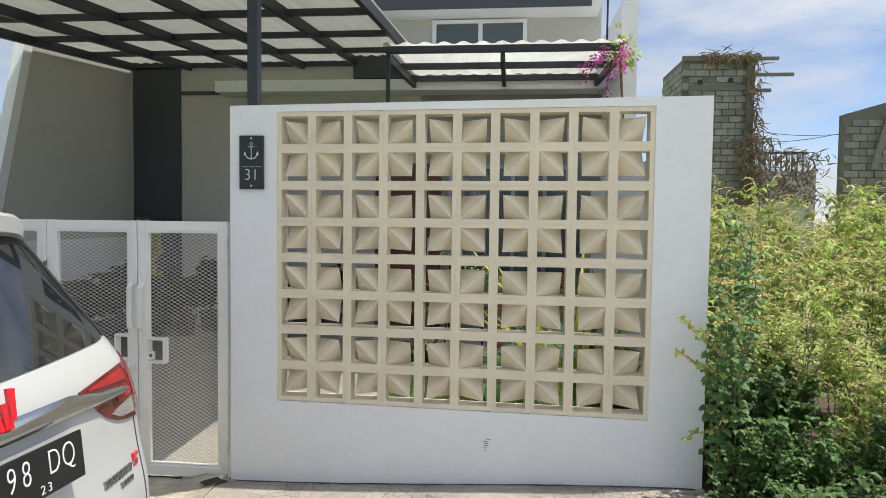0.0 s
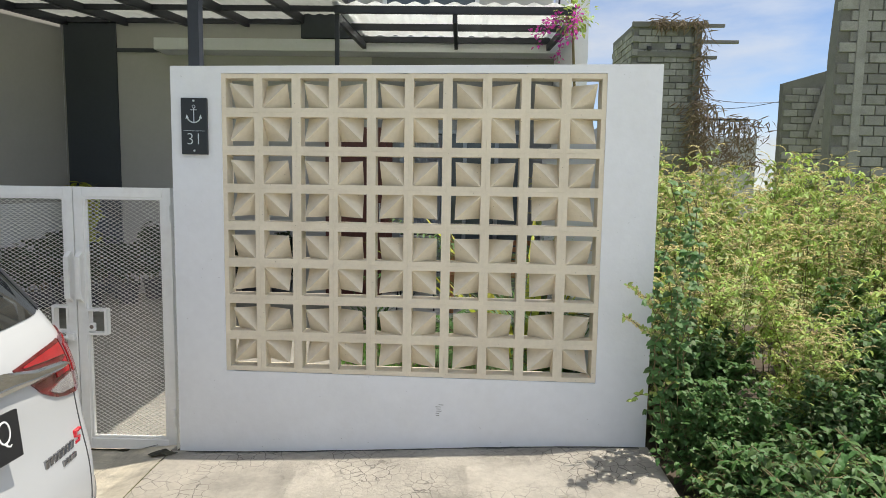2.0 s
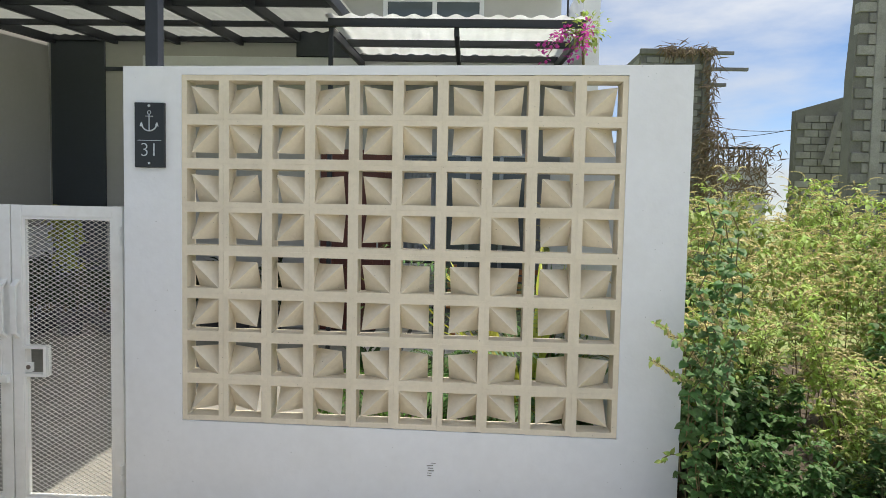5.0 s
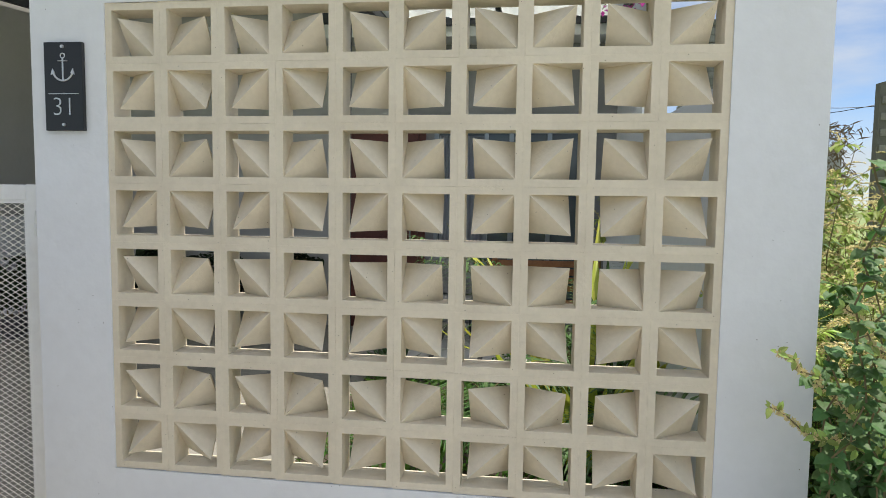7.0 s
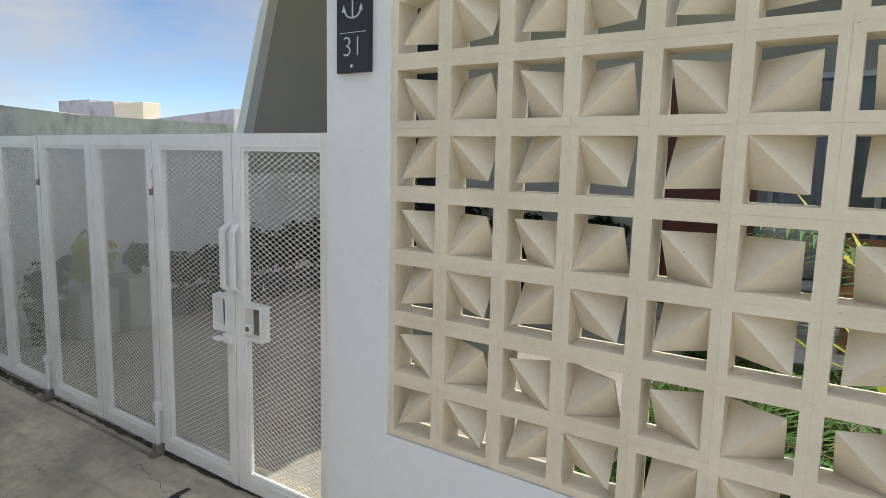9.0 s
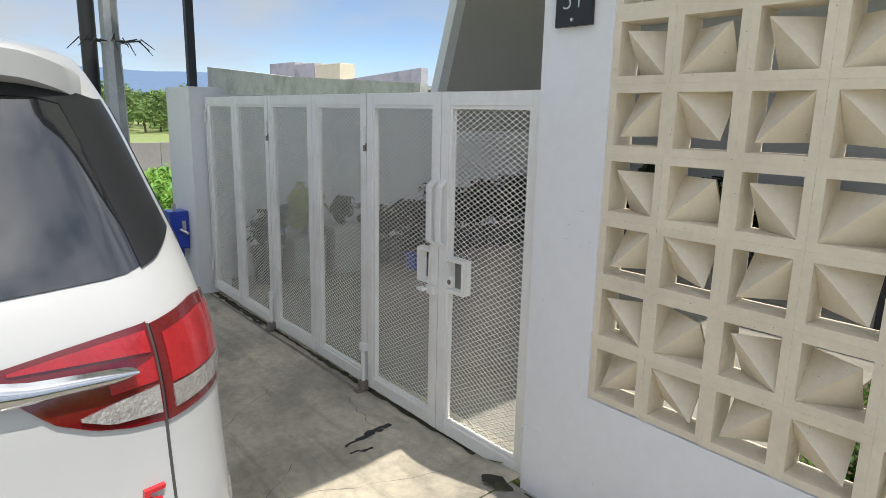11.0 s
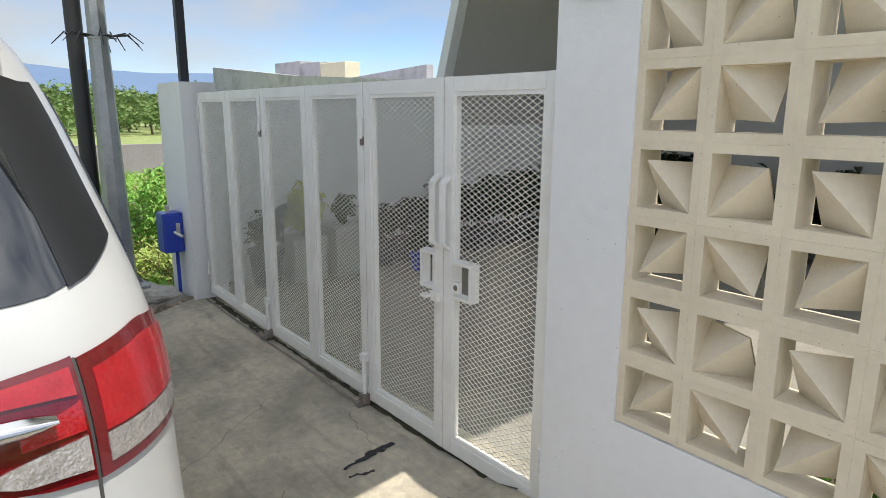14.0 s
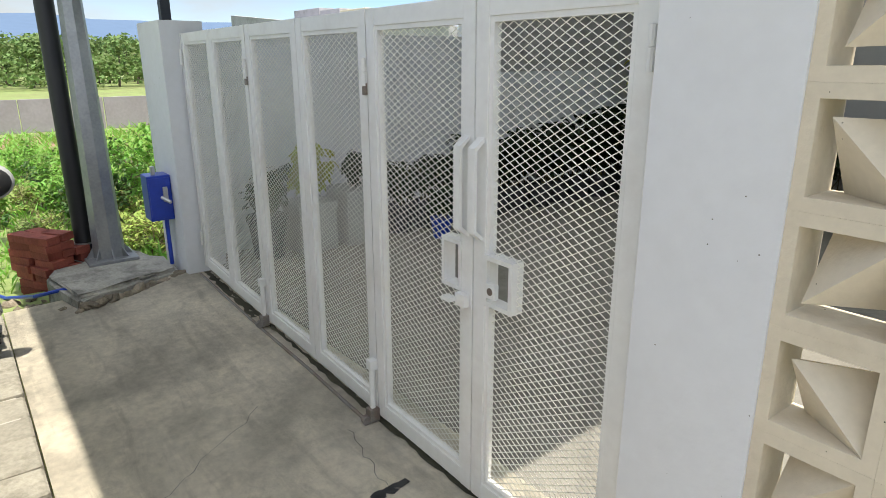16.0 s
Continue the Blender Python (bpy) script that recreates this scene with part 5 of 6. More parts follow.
for nm, t, m in (("stalk", bs, STEM), ("foliage", bl, LEAF_A), ("seed_spike", bp, SPIKE)):
    o = new(nm, t.mesh(nm, m)); o.parent = branch; o["kind"] = "stuff"
# bare soil strip in front of the weeds
bm = sheet(B(), [0.70, 0.86, 1.0, 1.4, 2, 2.7, 3.5, 4.5, 6, 8], [1.4, 1.9, 2.3, 2.7, 3.1, 3.5, 4.0, 5, 7], lambda x, y: ground_z(x, y) + 0.012 + 0.02 * noise.noise((x * 3, y * 3, 0)))
setting("soil", bm, SOIL, "bare brown soil of the open plot", "soil")

# ---- field, fence and woodland beyond the gate ----
GT = Tris()
for k in range(16000):
    d = R.uniform(0, 1) ** 1.6
    x, y = -6.3 - 13 * d, R.uniform(-1, 12)
    if y > 3.4 and x > -6.2:
        continue
    p = Vector((x, y, ground_z(x, y) - .01))
    a = R.uniform(0, math.tau)
    ln = R.uniform(.06, .24) * (1 + d)
    GT.leaf(p, Vector((math.cos(a) * .5, math.sin(a) * .5, 1)), Vector((math.sin(a), -math.cos(a), 0.1)), ln, ln * .12, .1, .5)
gr = tagged(new("field_grass", GT.mesh("field_grass", LEAF_F)), "rough green grass on the open field", "grass", kind="stuff")
for k in range(46):
    x, y = -6.75 - R.uniform(0, 1) ** 1.5 * 6.5, R.uniform(2.6, 8.0)
    if x > -7.6 and y < 3.3:
        continue
    sc = R.uniform(.45, .75) * (0.75 if x > -7.2 else 1)
    kk = R.choice((4, 5))
    o = put_plant(("t", kk), TALL[kk], "leafy green weed on the open field", "weeds on the field", pose(x, y, ground_z(x, y) - 0.02, 0, 0, R.uniform(0, 360)))
    o.scale = (sc, sc, sc * .85)
for x, y, sc in ((-7.15, 4.15, .80), (-7.6, 4.35, .88), (-7.9, 4.05, .74), (-8.3, 4.7, .85)):
    o = put_plant(("t", 4), TALL[4], "leafy green weed on the open field", "weeds on the field", pose(x, y, ground_z(x, y) - 0.02, 0, 0, 70 * sc))
    o.scale = (sc, sc, sc)
for k in range(40):
    x, y = -6.5 - R.uniform(0, 1) ** 1.3 * 7, R.uniform(1.2, 7)
    if x > -7.0 and 2.5 < y < 3.3:
        continue
    sc = R.uniform(.8, 1.6)
    kk = R.choice((0, 2))
    o = put_plant(("l", kk), LOW[kk], "", "", pose(x, y, ground_z(x, y) - 0.01, 0, 0, R.uniform(0, 360)), "low_weed")
    o.scale = (sc, sc, sc)
FENCE = mat("grey_sheet_fence", (0.30, 0.29, 0.30), 0.7, var=0.12, scale=1.5, stain=(0.2, 0.19, 0.18), stain_amt=0.4)
fence = thing("field_fence", "low grey sheet fence across the field", "fence")
panel = mesh_of("fence_panel", box(B(), -0.03, 0, 0, 0.03, 1.98, 0.86, 0.01), FENCE)
for k in range(22):
    o = new("fence_panel", panel)
    o.parent = fence
    o.matrix_basis = pose(-21 + R.uniform(-.02, .02), -16 + 2 * k, ground_z(-21, 0) - 0.05 + 0.15)
bm = sheet(B(), [-20.5, -19.5, -18.5, -17.5, -16.6], [-12, -6, -2, 0, 2, 4, 6, 9, 14], lambda x, y: ground_z(x, y) + 0.03 + 0.05 * noise.noise((x, y, 3)))
setting("bare_earth", bm, mat("reddish_bare_earth", (0.30, 0.20, 0.13), 0.95, var=0.25, scale=1.5, bump=0.5, bscale=12), "bare reddish earth on the field", "soil")

WOODS = leaf_mat("far_woodland_leaf", (0.18, 0.28, 0.09), 0.3, 0.7, 0.5)
BARK = mat("grey_brown_bark", (0.14, 0.115, 0.09), 0.9, var=0.3, scale=3)
WT_, WS = Tris(), Tris()
for k in range(300):
    x = -62 - R.uniform(0, 1) * 34
    y = R.uniform(-35, 75)
    gz = ground_z(x, y)
    h = R.uniform(2.9, 4.1) + (abs(x) - 62) * 0.03
    WS.bar(Vector((x, y, gz)), Vector((x + R.uniform(-.4, .4), y + R.uniform(-.4, .4), gz + h * .75)), 0.11, 0.05, 5)
    for c in range(R.randint(6, 9)):
        cc = Vector((x + R.gauss(0, 1.0), y + R.gauss(0, 1.1), gz + h * R.uniform(.25, .97)))
        rr = R.uniform(.5, 1.0)
        for j in range(46):
            d = Vector((R.gauss(0, 1), R.gauss(0, 1), R.gauss(0, .7))).normalized()
            a = Vector((R.gauss(0, 1), R.gauss(0, 1), R.gauss(0, .5)))
            ln = R.uniform(.28, .62)
            WT_.leaf(cc + d * rr * R.uniform(.6, 1.05), a, d, ln, ln * .7, .15, .2)
for k in range(420):
    x, y = -57 - R.uniform(0, 8), R.uniform(-35, 70)
    cc = Vector((x, y, ground_z(x, y) + R.uniform(.2, 2.1)))
    for j in range(24):
        d = Vector((R.gauss(0, 1), R.gauss(0, 1), abs(R.gauss(0, .7)))).normalized()
        ln = R.uniform(.24, .5)
        WT_.leaf(cc + d * R.uniform(.5, 1.2), Vector((R.gauss(0, 1), R.gauss(0, 1), R.gauss(0, .5))), d, ln, ln * .7, .15, .2)
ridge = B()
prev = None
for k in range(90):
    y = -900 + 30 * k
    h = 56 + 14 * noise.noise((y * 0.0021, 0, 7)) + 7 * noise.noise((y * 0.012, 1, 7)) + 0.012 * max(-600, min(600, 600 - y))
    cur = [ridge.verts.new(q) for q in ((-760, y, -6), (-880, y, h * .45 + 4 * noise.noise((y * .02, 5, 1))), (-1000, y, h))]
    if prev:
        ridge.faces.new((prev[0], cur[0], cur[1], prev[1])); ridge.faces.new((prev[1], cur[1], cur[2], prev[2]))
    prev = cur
# The air's haze is mixed into the hill colour.
setting("backdrop", ridge, mat("haze_tinted_hill", (0.125, 0.185, 0.29), 1.0, var=0.06, scale=0.01, spec=0.0), "hills on the horizon, tinted blue for distance haze", "hills", smooth=True)
woods = thing("woodland", "dense green woodland edge beyond the field", "woodland", kind="stuff")
for nm, t, m in (("trunks", WS, BARK), ("crowns", WT_, WOODS)):
    o = new(nm, t.mesh(nm, m)); o.parent = woods; o["kind"] = "stuff"

# ---- raw concrete house beyond the side wall ----
RAW = mat("raw_weathered_concrete", (0.44, 0.43, 0.46), 0.9, var=0.18, scale=1.2, bump=0.3, bscale=20, stain=(0.20, 0.20, 0.20), stain_amt=0.55, stain_scale=0.7)
raw_at = Matrix.Translation((-0.36, 1.85, 1.385)) @ Matrix.Scale(2.0, 4) @ Matrix.Translation((0.36, -1.85, -1.385))
raw = thing("unfinished_house", "raw grey concrete roof parapets of an unfinished house", "building")
part("parapet", prism(B(), [(-24.2, -0.5), (-15.8, -0.5), (-15.8, 2.28), (-24.2, 2.72)], "y", 14, 14.3), RAW, raw)
part("parapet", prism(B(), [(-33.0, -0.5), (-24.21, -0.5), (-24.21, 2.72), (-33.0, 3.45)], "y", 14.02, 14.3), RAW, raw)
part("parapet", prism(B(), [(-23.6, 1.5), (-18.3, 1.5), (-18.3, 2.95), (-23.6, 2.66)], "y", 16, 16.3), RAW, raw)
part("roof", prism(B(), [(-33.0, 2.1), (-15.8, 2.1), (-15.8, 2.2), (-24.2, 2.6), (-33.0, 3.2)], "y", 14.31, 22), RAW, raw)
part("roof_box", box(B(), -33.1, 17.4, 2.6, -30.3, 18.2, 3.80, 0.02), RAW, raw)
part("roof_box", box(B(), -30.25, 17.4, 2.6, -28.3, 18.2, 3.66, 0.02), RAW, raw)
part("roof_box", box(B(), -28.25, 17.4, 2.4, -26.0, 18.2, 3.55, 0.02), mat("cream_render", (0.68, 0.62, 0.46), 0.8, var=0.08, scale=2), raw, "cream rendered roof box")
raw.matrix_basis = raw_at
part("dark_opening", box(B(), -15.6, 15.0, 1.8, -15.2, 15.3, 2.35, 0.01), BLACK, raw)

# ---- unfinished block buildings on the open plot ----
bk = mesh_of("concrete_block", box(B(), 0, 0, 0, 0.374, 0.16, 0.176, 0.008), BLOCKC)


def block_face(parent, x0, z0, cols, rows_, y, m=Matrix(), skip=None):
    for r in range(rows_):
        for c in range(cols):
            if skip and skip(c, r):
                continue
            o = new("concrete_block", bk)
            o.parent = parent
            o.matrix_basis = m @ pose(x0 + c * 0.4 + (0.2 if r % 2 else 0) + R.uniform(-.006, .006), y + R.uniform(-.014, .008), z0 + r * 0.2)


ruin = setting("wall_ruin", box(B(), 5.03, 20.53, -0.2, 7.05, 23.2, 6.55), MORTAR, "unfinished grey block building with rough mortar", "building")
block_face(ruin, 5.0, 2.4, 5, 20, 20.5, skip=lambda c, r: (c, r) in ((1, 17), (4, 16), (3, 19)) or (c == 4 and r % 2))
block_face(ruin, 0.0, 2.4, 7, 20, 0.0, pose(5.0, 23.2, 0, 0, 0, -90), skip=lambda c, r: c == 6 and r % 2)
for z in (5.55, 6.45):
    part("ring_beam", box(B(), 4.985, 20.46, z, 7.08, 20.60, z + 0.17, 0.02), MORTAR, ruin)
part("corner_column", box(B(), 6.88, 20.40, -0.2, 7.1, 20.6, 6.6, 0.02), MORTAR, ruin)
for z, ln in ((6.52, 0.9), (6.03, 1.35), (5.55, 0.7)):
    o = part("timber", box(B(), 7.0, 20.7, z, 7.0 + ln, 20.8, z + 0.10, 0.01), mat("grey_timber", (0.20, 0.19, 0.18), 0.9, var=0.2, scale=5), ruin, "weathered timber beam end")
for x, z in ((5.45, 5.75), (6.35, 5.8)):
    part("hole", box(B(), x, 20.40, z, x + 0.12, 20.5, z + 0.12, 0.01), BLACK, ruin)
nb = setting("wall_neighbour", prism(B(), [(8.85, -0.2), (12.5, -0.2), (12.5, 5.6), (8.85, 4.52)], "y", 18.73, 18.95), MORTAR, "unfinished grey block wall with a sloping top", "wall")
block_face(nb, 8.9, 2.0, 8, 12, 18.7)
nb2 = setting("wall_neighbour_tall", prism(B(), [(7.02, -0.2), (10.5, -0.2), (10.5, 6.5), (7.12, 6.0), (7.02, 4.2)], "y", 13.03, 13.3), MORTAR, "tall unfinished grey block wall", "wall")
block_face(nb2, 7.06, 1.8, 7, 20, 13.0)
part("column_edge", box(B(), 7.38, 12.97, -0.2, 7.56, 13.06, 5.9, 0.02), BLOCKC, nb2)
part("leaning_plank", box(B(), -0.08, 0, 0, 0.08, 0.04, 1.5, 0.005), mat("grey_timber", (0.2, 0.19, 0.18)), nb, "weathered plank leaning on the wall").matrix_basis = pose(9.6, 18.55, 3.0, 0, 14, 0)
far_fence = thing("far_railing", "distant metal railing on a low wall", "railing")
part("base_wall", box(B(), 5.5, 26, -0.2, 11.5, 26.2, 3.55), RAW, far_fence)
for k in range(26):
    part("bar", box(B(), 6.0 + k * 0.2, 26.05, 3.5, 6.04 + k * 0.2, 26.1, 4.25), BLACK, far_fence)
part("top_rail", box(B(), 5.9, 26.03, 4.22, 11.2, 26.12, 4.3), BLACK, far_fence)
dv = Tris()
for k in range(1500):
    q = R.random()
    if q < .45:
        p = Vector((7.05 + R.gauss(.1, .25), 20.3 + R.uniform(-.3, .1), R.uniform(2.2, 4.2)))
    elif q < .6:
        p = Vector((7.1 + R.gauss(0, .08), 20.32, R.uniform(4.0, 6.6)))
    elif q < .72:
        p = Vector((R.uniform(5.6, 7.2), 20.35, 6.6 + R.gauss(0, .06)))
    else:
        p = Vector((8.3 + R.gauss(0, .42), 20.2 + R.uniform(-.3, .3), R.uniform(2.2, 3.75)))
    a = R.uniform(0, math.tau)
    dv.leaf(p, Vector((math.cos(a) * .6, math.sin(a) * .2, R.uniform(-1, .2))), Vector((0, -1, .2)), R.uniform(.15, .5), R.uniform(.02, .05), .1, .3)
tagged(new("dry_creeper", dv.mesh("dry_creeper", DRYV)), "dry brown creeper hanging on the block ruin", "creeper", kind="stuff")
# overhead wires
for k, (z0, z1) in enumerate(((5.2, 4.7), (4.6, 4.75))):
    bm = B()
    pts = [Vector((7.1 + 4.4 * i / 8, 24, z0 + (z1 - z0) * i / 8 - 0.25 * math.sin(math.pi * i / 8))) for i in range(9)]
    for a, b in zip(pts, pts[1:]):
        tube(bm, a, b, 0.012, seg=5)
    part("overhead_wire", bm, BLACK, ruin, "thin black overhead wire")

# ---- house front: terrace, window, doors ----
setting("wall_house_terrace", box(B(), -1.45, HY, -0.2, 0.95, HY + 0.15, 3.17), mat("mid_grey_wall_paint", (0.26, 0.26, 0.265), 0.7, var=0.06, scale=2, bump=0.1, bscale=50), "mid-grey house wall behind the terrace", "wall")
TERR = mat("pale_terrace_tile", (0.62, 0.60, 0.56), 0.4, var=0.08, scale=3)
terrace = setting("terrace", box(B(), -1.30, 6.9, -0.2, 0.94, HY - 0.001, 0.02), MORTAR, "pale tiled terrace before the house", "terrace")
tile = mesh_of("tile", box(B(), 0.003, 0.003, 0, 0.397, 0.397, 0.012, 0.002), TERR)
for i in range(5):
    for j in range(4):
        o = new("tile", tile); o.parent = terrace; o.matrix_basis = pose(-1.28 + 0.44 * i, 6.92 + 0.44 * j, 0.021)
WOOD = mat("red_brown_door_wood", (0.11, 0.028, 0.018), 0.45, var=0.25, scale=5, bump=0.15, bscale=40)
ALU = mat("grey_aluminium", (0.30, 0.33, 0.36), 0.35, metal=0.6, var=0.06, scale=5)
door = thing("door_1", "dark red-brown wooden front door", "door", kind="structure")
part("frame", box(B(), -2.06, HY - 0.05, -0.05, -1.16, HY - 0.002, 2.25, 0.006), WOOD, door)
part("leaf", box(B(), -1.98, HY - 0.075, -0.04, -1.24, HY - 0.05, 2.17, 0.006), WOOD, door)
part("handle", tube(B(), (-1.32, HY - 0.12, 0.95), (-1.32, HY - 0.12, 1.25), 0.012), SILVER, door, "steel handle")
for z in (0.1, 0.8, 1.5):
    part("door_panel", box(B(), -1.88, HY - 0.083, z, -1.38, HY - 0.075, z + 0.55, 0.004), WOOD, door)
win = thing("window_1", "grey aluminium sliding window with curtains behind glass", "window", kind="structure")
part("pane", box(B(), -1.02, HY - 0.02, 0.30, 0.60, HY - 0.012, 2.18), WINGLASS, win, "dark reflecting glass")
for x in (-1.06, -0.50, -0.22, 0.20, 0.60):
    part("window_frame", box(B(), x, HY - 0.06, 0.26, x + 0.05, HY - 0.001, 2.22, 0.004), ALU, win)
for z in (0.26, 2.18):
    part("window_frame", box(B(), -1.01, HY - 0.058, z, 0.60, HY - 0.001, z + 0.05, 0.004), ALU, win)
CURT = mat("pale_blue_grey_curtain", (0.42, 0.45, 0.50), 0.85, var=0.1, scale=4)
bm = B()
pv = None
for k in range(60):
    x = -1.0 + k * 0.0085
    cur = (bm.verts.new((x, HY - 0.024 + 0.004 * math.sin(k * 1.3), 0.32)), bm.verts.new((x, HY - 0.024 + 0.004 * math.sin(k * 1.3), 2.16)))
    if pv:
        bm.faces.new((pv[0], cur[0], cur[1], pv[1]))
    pv = cur
bmesh.ops.solidify(bm, geom=bm.faces[:], thickness=0.002)
part("curtain", bm, CURT, win, "pale pleated curtain")
# upper window
uw = thing("window_2", "white framed upper window", "window", kind="structure")
UY = HY + 0.6
part("pane", box(B(), -1.33, UY - 0.02, 3.57, -0.07, UY - 0.01, 4.29), WINGLASS, uw)
for x in (-1.38, -0.72, -0.09):
    part("window_frame", box(B(), x, UY - 0.05, 3.52, x + 0.06, UY - 0.001, 4.34, 0.004), WHITE, uw)
for z in (3.52, 4.29):
    part("window_frame", box(B(), -1.32, UY - 0.048, z, -0.09, UY - 0.001, z + 0.05, 0.004), WHITE, uw)
setting("trim_carport", box(B(), -4.86, HY - 0.02, 3.20, -4.2, HY - 0.001, 3.25), DARKWALL, "thin dark groove in the carport wall", "trim")
setting("wall_garden_side", box(B(), 0.66, 3.66, -0.2, 0.785, 7.3, 1.9), WHITE, "white garden side wall", "wall")
setting("cable_conduit", tube(B(), (0.93, 8.25, 3.3), (0.93, 8.25, 5.2), 0.012), BLACK, "black cable down the party wall", "cable")

# lawn
LW = Tris()
for k in range(6500):
    x, y = R.uniform(-1.28, 0.64), R.uniform(3.72, 6.85)
    a = R.uniform(0, math.tau)
    ln = R.uniform(.03, .085)
    LW.leaf(Vector((x, y, -0.005)), Vector((math.cos(a) * .8, math.sin(a) * .8, 1)), Vector((math.sin(a), -math.cos(a), 0.1)), ln, ln * .28, .1, .5)
setting("garden_bed", box(B(), -1.30, 3.65, -0.25, 0.94, 6.9, 0.0), SOIL, "brown soil of the small garden", "soil")
tagged(new("lawn", LW.mesh("lawn", leaf_mat("lawn_blade", (0.10, 0.24, 0.03)))), "short green lawn behind the pierced wall", "grass", kind="stuff")

# bench, table, cushion
OAK = mat("orange_brown_timber", (0.36, 0.16, 0.07), 0.5, var=0.25, scale=6, bump=0.15, bscale=40)
bench = thing("slatted_bench", "orange-brown slatted wooden bench on the terrace", "bench", at=pose(0.15, 7.35, 0.033))
for k in range(5):
    part("slat", box(B(), -0.55, 0.075 * k, 0.42, 0.55, 0.075 * k + 0.06, 0.445, 0.004), OAK, bench)
for k in range(4):
    part("back_slat", box(B(), -0.55, 0.40, 0.52 + 0.08 * k, 0.55, 0.42, 0.58 + 0.08 * k, 0.004), OAK, bench)
for x in (-0.5, 0.46):
    for y in (0.0, 0.37):
        part("leg", box(B(), x, y, 0, x + 0.05, y + 0.05, 0.42 if y < 0.1 else 0.86, 0.004), OAK, bench)
WEAVE = mat("black_white_woven_fabric", (0.32, 0.31, 0.30), 0.9, var=0.5, scale=25)
cush = tagged(part("cushion", box(B(), -0.22, -0.06, 0, 0.22, 0.06, 0.40, 0.05), WEAVE, smooth=True), "grey patterned cushion leaning on the chair", "cushion")
chair = thing("terrace_chair", "dark wire terrace chair with patterned cushion", "chair", at=pose(-0.75, 7.45, 0.033))
for x in (-0.22, 0.22):
    for y in (0.0, 0.42):
        part("leg", tube(B(), (x, y, 0), (x * .9, y, 0.42), 0.009), BLACK, chair)
part("seat", box(B(), -0.24, -0.02, 0.42, 0.24, 0.44, 0.46, 0.015), WEAVE, chair)
part("backrest", box(B(), -0.22, 0.40, 0.46, 0.22, 0.44, 0.92, 0.015), BLACK, chair)
cush.matrix_basis = pose(-0.75, 7.76, 0.51, 12)

# palm and plants in the garden


def palm(at, fronds, length, seed, name, label, material):
    Rr = random.Random(seed)
    st, lv = Tris(), Tris()
    for k in range(fronds):
        a = k * math.tau / fronds + Rr.uniform(-.2, .2)
        up = Rr.uniform(.7, 1.6)
        p = Vector((0, 0, 0.15))
        d = Vector((math.cos(a), math.sin(a), up * 1.5)).normalized()
        for j in range(16):
            q = p + d * (length / 16)
            d = (d + Vector((0, 0, -0.085))).normalized()
            st.bar(p, q, 0.009 * (1 - j / 20), 0.009 * (1 - (j + 1) / 20), 4)
            if j > 2:
                for s in (-1, 1):
                    for h in (0, .5):
                        side = d.cross(Vector((0, 0, 1))).normalized() * s
                        lv.leaf(p.lerp(q, h), side + d * .7 + Vector((0, 0, .1)), Vector((0, 0, 1)), 0.30 * math.sin(math.pi * min(1, (j + 2) / 18)) + .05, 0.018, .1, .35)
            p = q
    ob = thing(name, label, "plant", at=at)
    for nm, t, m in (("stalk", st, STEM), ("foliage", lv, material)):
        o = new(nm, t.mesh(nm, m)); o.parent = ob; o["kind"] = "stuff"
    return ob


LEAF_P = leaf_mat("palm_leaf", (0.09, 0.19, 0.05))
palm(pose(0.40, 5.4, -0.05), 15, 1.75, 3, "garden_palm", "feathery green garden palm behind the pierced wall", LEAF_P)
palm(pose(-0.05, 4.7, -0.05), 7, 0.7, 4, "garden_palm", "small feathery garden palm in the bed", LEAF_P)


def strap_plant(at, n, ln, wd, seed, name, label, material, cat="plant"):
    Rr = random.Random(seed)
    lv = Tris()
    for k in range(n):
        a = Rr.uniform(0, math.tau)
        l = ln * Rr.uniform(.5, 1.1)
        p = Vector((Rr.gauss(0, .03), Rr.gauss(0, .03), 0))
        d = Vector((math.cos(a) * .5, math.sin(a) * .5, 1)).normalized()
        for j in range(4):
            q = p + d * l / 4
            lv.leaf(p, d, Vector((math.cos(a), math.sin(a), .3)), l / 3, wd * (1.1 - j * .22), .12, .1)
            d = (d + Vector((math.cos(a) * .25, math.sin(a) * .25, -.12))).normalized()
            p = q
    ob = thing(name, label, cat, at=at)
    o = new("foliage", lv.mesh("foliage", material)); o.parent = ob; o["kind"] = "stuff"
    return ob


strap_plant(pose(0.23, 4.75, 0.0), 13, 1.75, 0.085, 8, "strap_leaf_plant", "tall plant with yellow-green strap leaves", LEAF_Y)
strap_plant(pose(0.55, 5.9, 0.0), 30, 1.3, 0.09, 9, "strap_leaf_plant", "leafy green bed plant beside the lawn", LEAF_B)
strap_plant(pose(-1.1, 6.5, 0.0), 16, 0.5, 0.06, 10, "strap_leaf_plant", "small green border plant by the terrace", LEAF_B)
for k, (x, y) in enumerate(((-0.4, 5.2), (-0.9, 4.6), (0.35, 4.3), (-0.2, 6.2), (0.6, 4.8), (-0.6, 3.95), (0.1, 4.0))):
    o = put_plant(("l", 0), LOW[0], "", "", pose(x, y, 0, 0, 0, 50 * k), "low_weed")
    o.scale = (.7, .7, .7)
o = strap_plant(pose(0.35, 4.0, 0.0), 12, 0.35, 0.05, 12, "red_bromeliad", "small red-leaved garden plant", leaf_mat("red_leaf", (0.42, 0.05, 0.02)))

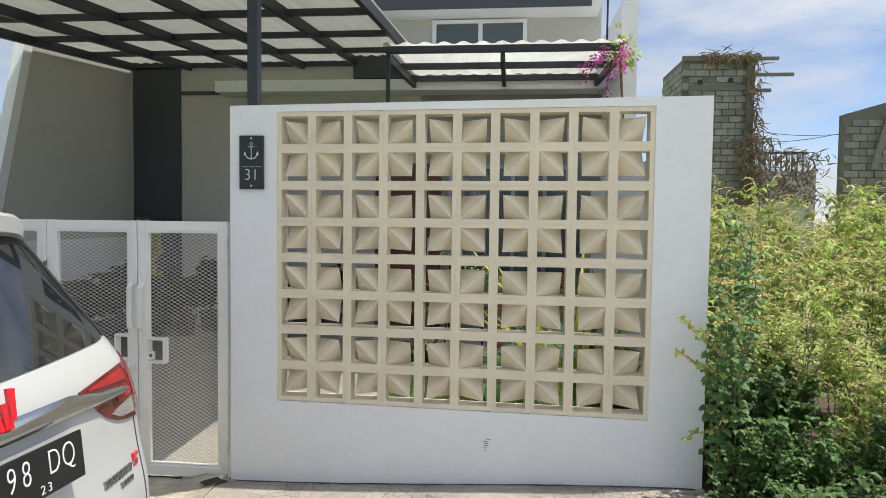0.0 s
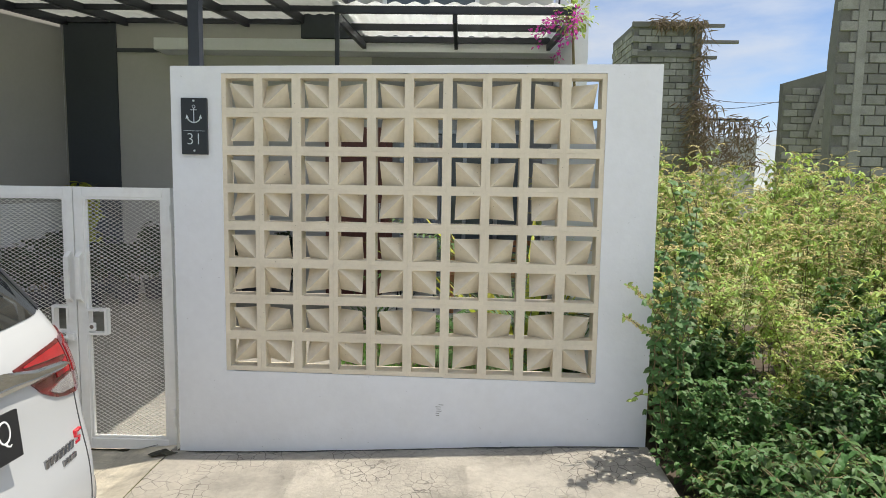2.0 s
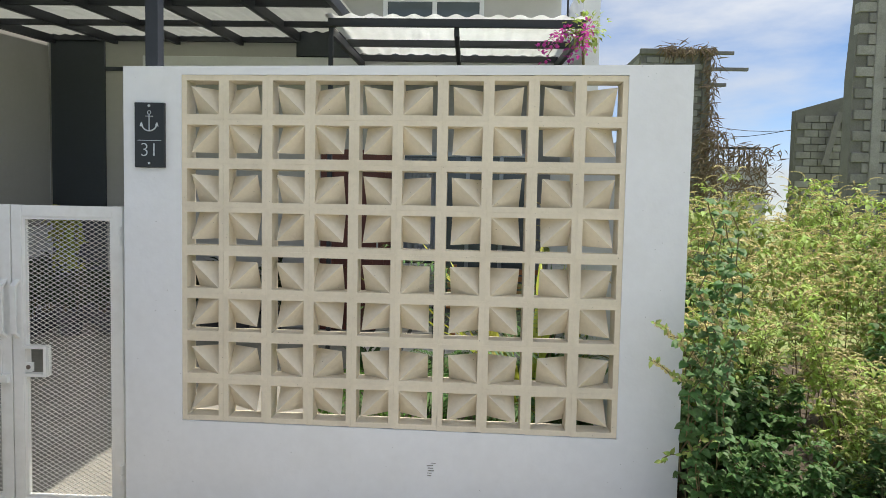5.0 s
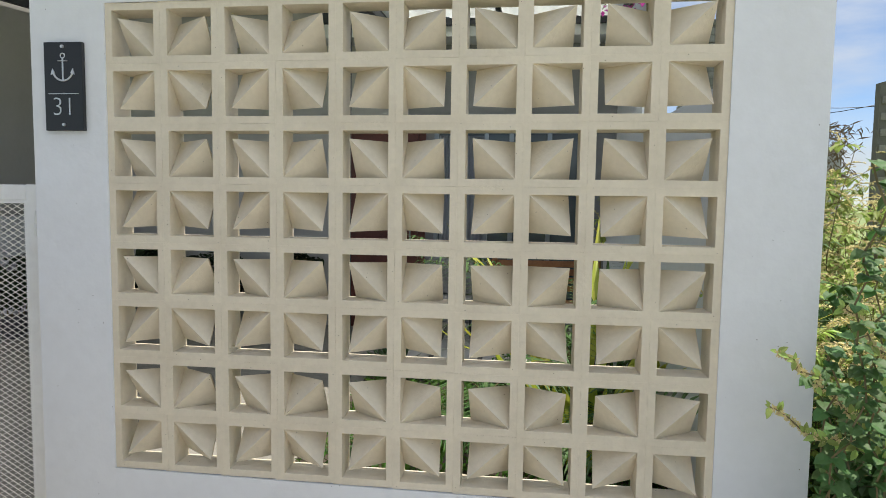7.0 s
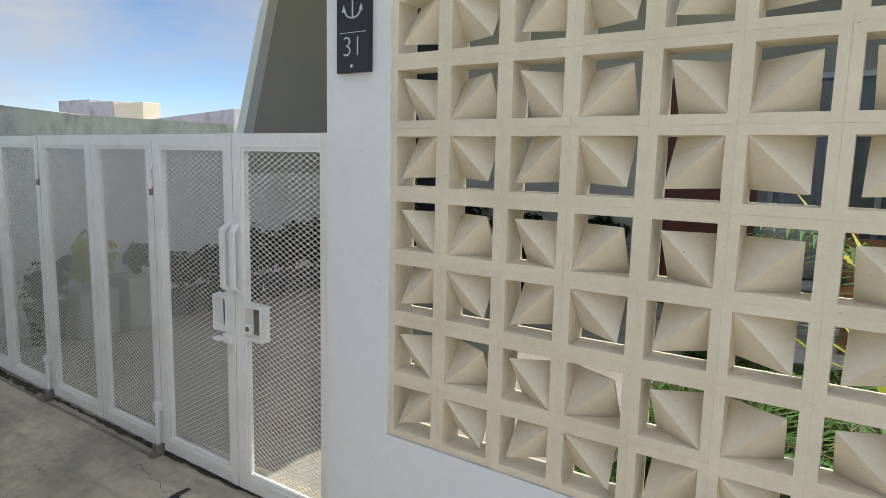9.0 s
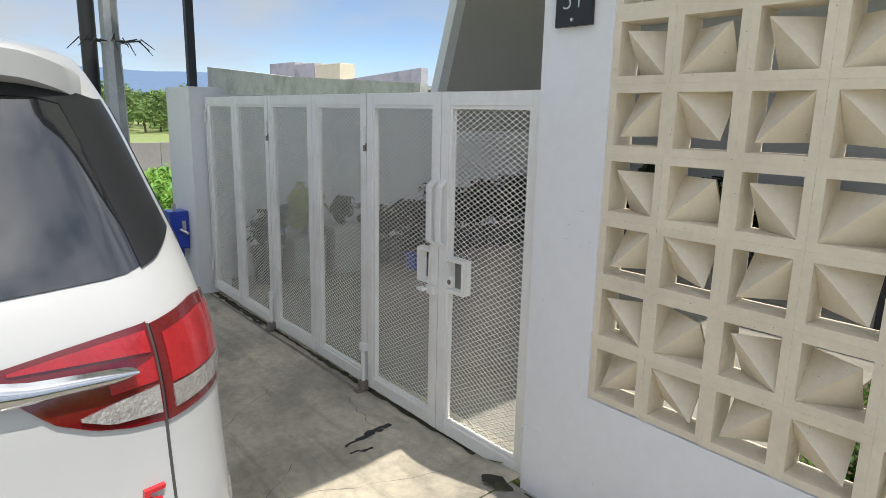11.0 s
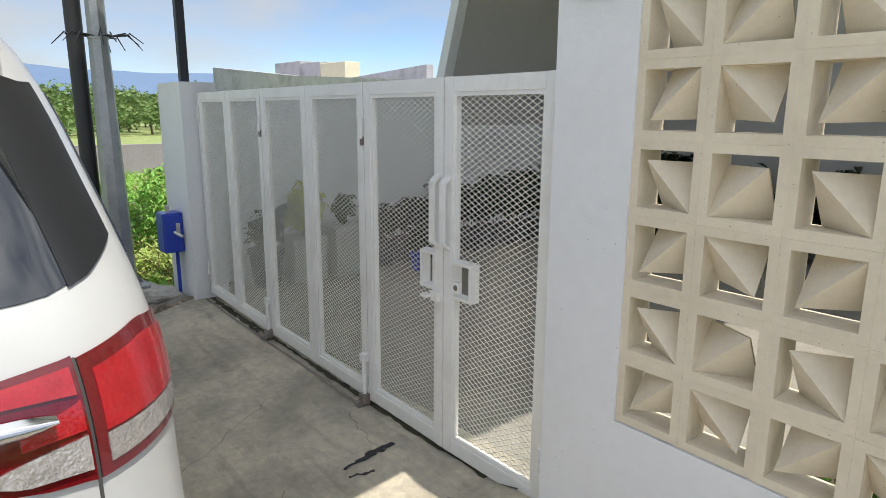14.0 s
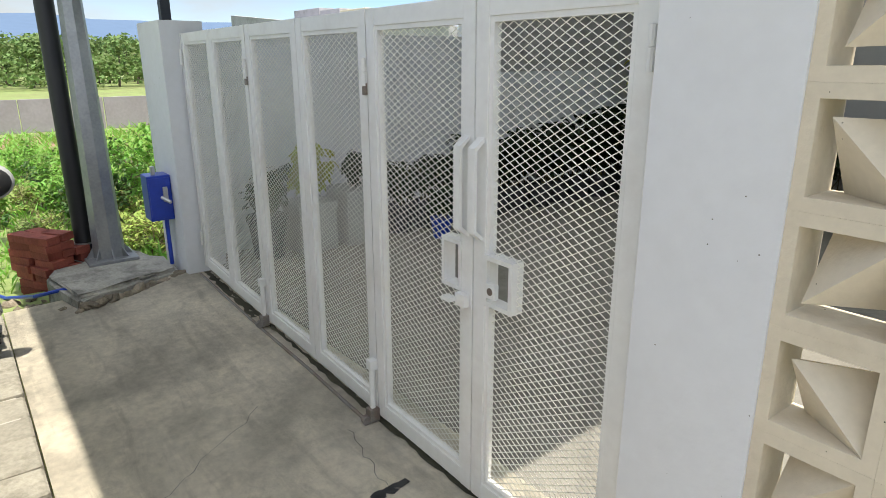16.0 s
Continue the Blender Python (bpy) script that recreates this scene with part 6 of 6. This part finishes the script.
# bougainvillea on the terrace canopy
bq, bs2, bg = Tris(), Tris(), Tris()
for k in range(6):
    p = Vector((R.uniform(0.76, 0.88), R.uniform(6.40, 6.7), 3.15))
    d = Vector((R.uniform(-.55, .05), R.uniform(-.3, .3), R.uniform(-.1, .25)))
    for j in range(11):
        q = p + d * 0.042
        bs2.bar(p, q, 0.004, 0.003, 3)
        for i in range(4):
            v = Vector((R.gauss(0, 1), R.gauss(0, 1), R.gauss(0, 1)))
            (bq if (j > 3 or k % 3) and k < 7 else bg).leaf(q + v * 0.022, v, Vector((0, 0, 1)), 0.045, 0.035, .15, .1)
        d = (d + Vector((R.uniform(-.06, .03), R.uniform(-.1, .1), -0.13))).normalized()
        p = q
for k in range(120):
    v = Vector((R.gauss(0, 1), R.gauss(0, 1), R.gauss(0, 1)))
    bg.leaf(Vector((0.84, 6.5, 3.15)) + Vector((v.x * .08, v.y * .1, v.z * .07)), v, Vector((0, 0, 1)), 0.06, 0.04, .15, .2)
bou = thing("bougainvillea", "magenta bougainvillea hanging from the terrace canopy", "plant")
for nm, t, m in (("stalk", bs2, STEM), ("foliage", bg, LEAF_A), ("bract", bq, PETAL)):
    o = new(nm, t.mesh(nm, m)); o.parent = bou; o["kind"] = "stuff"
bm = B()
for a, b in zip([(0.9, 6.75, z) for z in (0.0, 1.2, 2.4)], [(0.88, 6.72, 1.2), (0.9, 6.74, 2.4), (0.82, 6.65, 3.35)]):
    tube(bm, a, b, 0.014, 0.012, seg=6)
part("trunk", bm, STEM, bou)

# potted plants along the carport wall
POTW = mat("white_glazed_pot", (0.42, 0.42, 0.40), 0.4, var=0.08, scale=6)
POTD = mat("dark_grey_pot", (0.06, 0.06, 0.065), 0.6, var=0.15, scale=6)
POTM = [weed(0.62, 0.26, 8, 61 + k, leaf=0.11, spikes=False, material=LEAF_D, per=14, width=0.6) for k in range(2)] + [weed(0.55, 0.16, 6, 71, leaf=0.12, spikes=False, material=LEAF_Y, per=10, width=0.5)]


def planter(kind, x, y, h, r, meshes, label, material, sc):
    ob = thing("potted_plant", label, "potted plant", "potted plants in the carport", at=pose(x, y, -0.055))
    bm = B()
    if kind == "box":
        box(bm, -r, -r, 0, r, r, h, 0.01)
        box(bm, -r - 0.008, -r - 0.008, h - 0.05, r + 0.008, r + 0.008, h + 0.004, 0.004)
    else:
        tube(bm, (0, 0, 0), (0, 0, h), r * .75, r, seg=24)
        tube(bm, (0, 0, h - 0.03), (0, 0, h + 0.004), r * 1.06, seg=24)
    part("pot", bm, material, ob, smooth=False)
    for nm, me in zip(("stalk", "foliage"), meshes):
        o = new(nm, me); o.parent = ob; o.matrix_basis = pose(0, 0, h - 0.02, 0, 0, R.uniform(0, 360)) @ Matrix.Diagonal((sc, sc, sc, 1)); o["kind"] = "stuff"


planter("pot", -5.30, 4.16, 0.30, 0.14, POTM[0], "dark leafy plant in a grey pot", POTD, 0.62)
planter("box", -5.33, 4.50, 0.36, 0.15, POTM[2], "yellow-green plant in a white square pot", POTW, 0.9)
planter("box", -5.33, 4.90, 0.42, 0.17, POTM[1], "dark leafy plant in a white square pot", POTW, 0.45)
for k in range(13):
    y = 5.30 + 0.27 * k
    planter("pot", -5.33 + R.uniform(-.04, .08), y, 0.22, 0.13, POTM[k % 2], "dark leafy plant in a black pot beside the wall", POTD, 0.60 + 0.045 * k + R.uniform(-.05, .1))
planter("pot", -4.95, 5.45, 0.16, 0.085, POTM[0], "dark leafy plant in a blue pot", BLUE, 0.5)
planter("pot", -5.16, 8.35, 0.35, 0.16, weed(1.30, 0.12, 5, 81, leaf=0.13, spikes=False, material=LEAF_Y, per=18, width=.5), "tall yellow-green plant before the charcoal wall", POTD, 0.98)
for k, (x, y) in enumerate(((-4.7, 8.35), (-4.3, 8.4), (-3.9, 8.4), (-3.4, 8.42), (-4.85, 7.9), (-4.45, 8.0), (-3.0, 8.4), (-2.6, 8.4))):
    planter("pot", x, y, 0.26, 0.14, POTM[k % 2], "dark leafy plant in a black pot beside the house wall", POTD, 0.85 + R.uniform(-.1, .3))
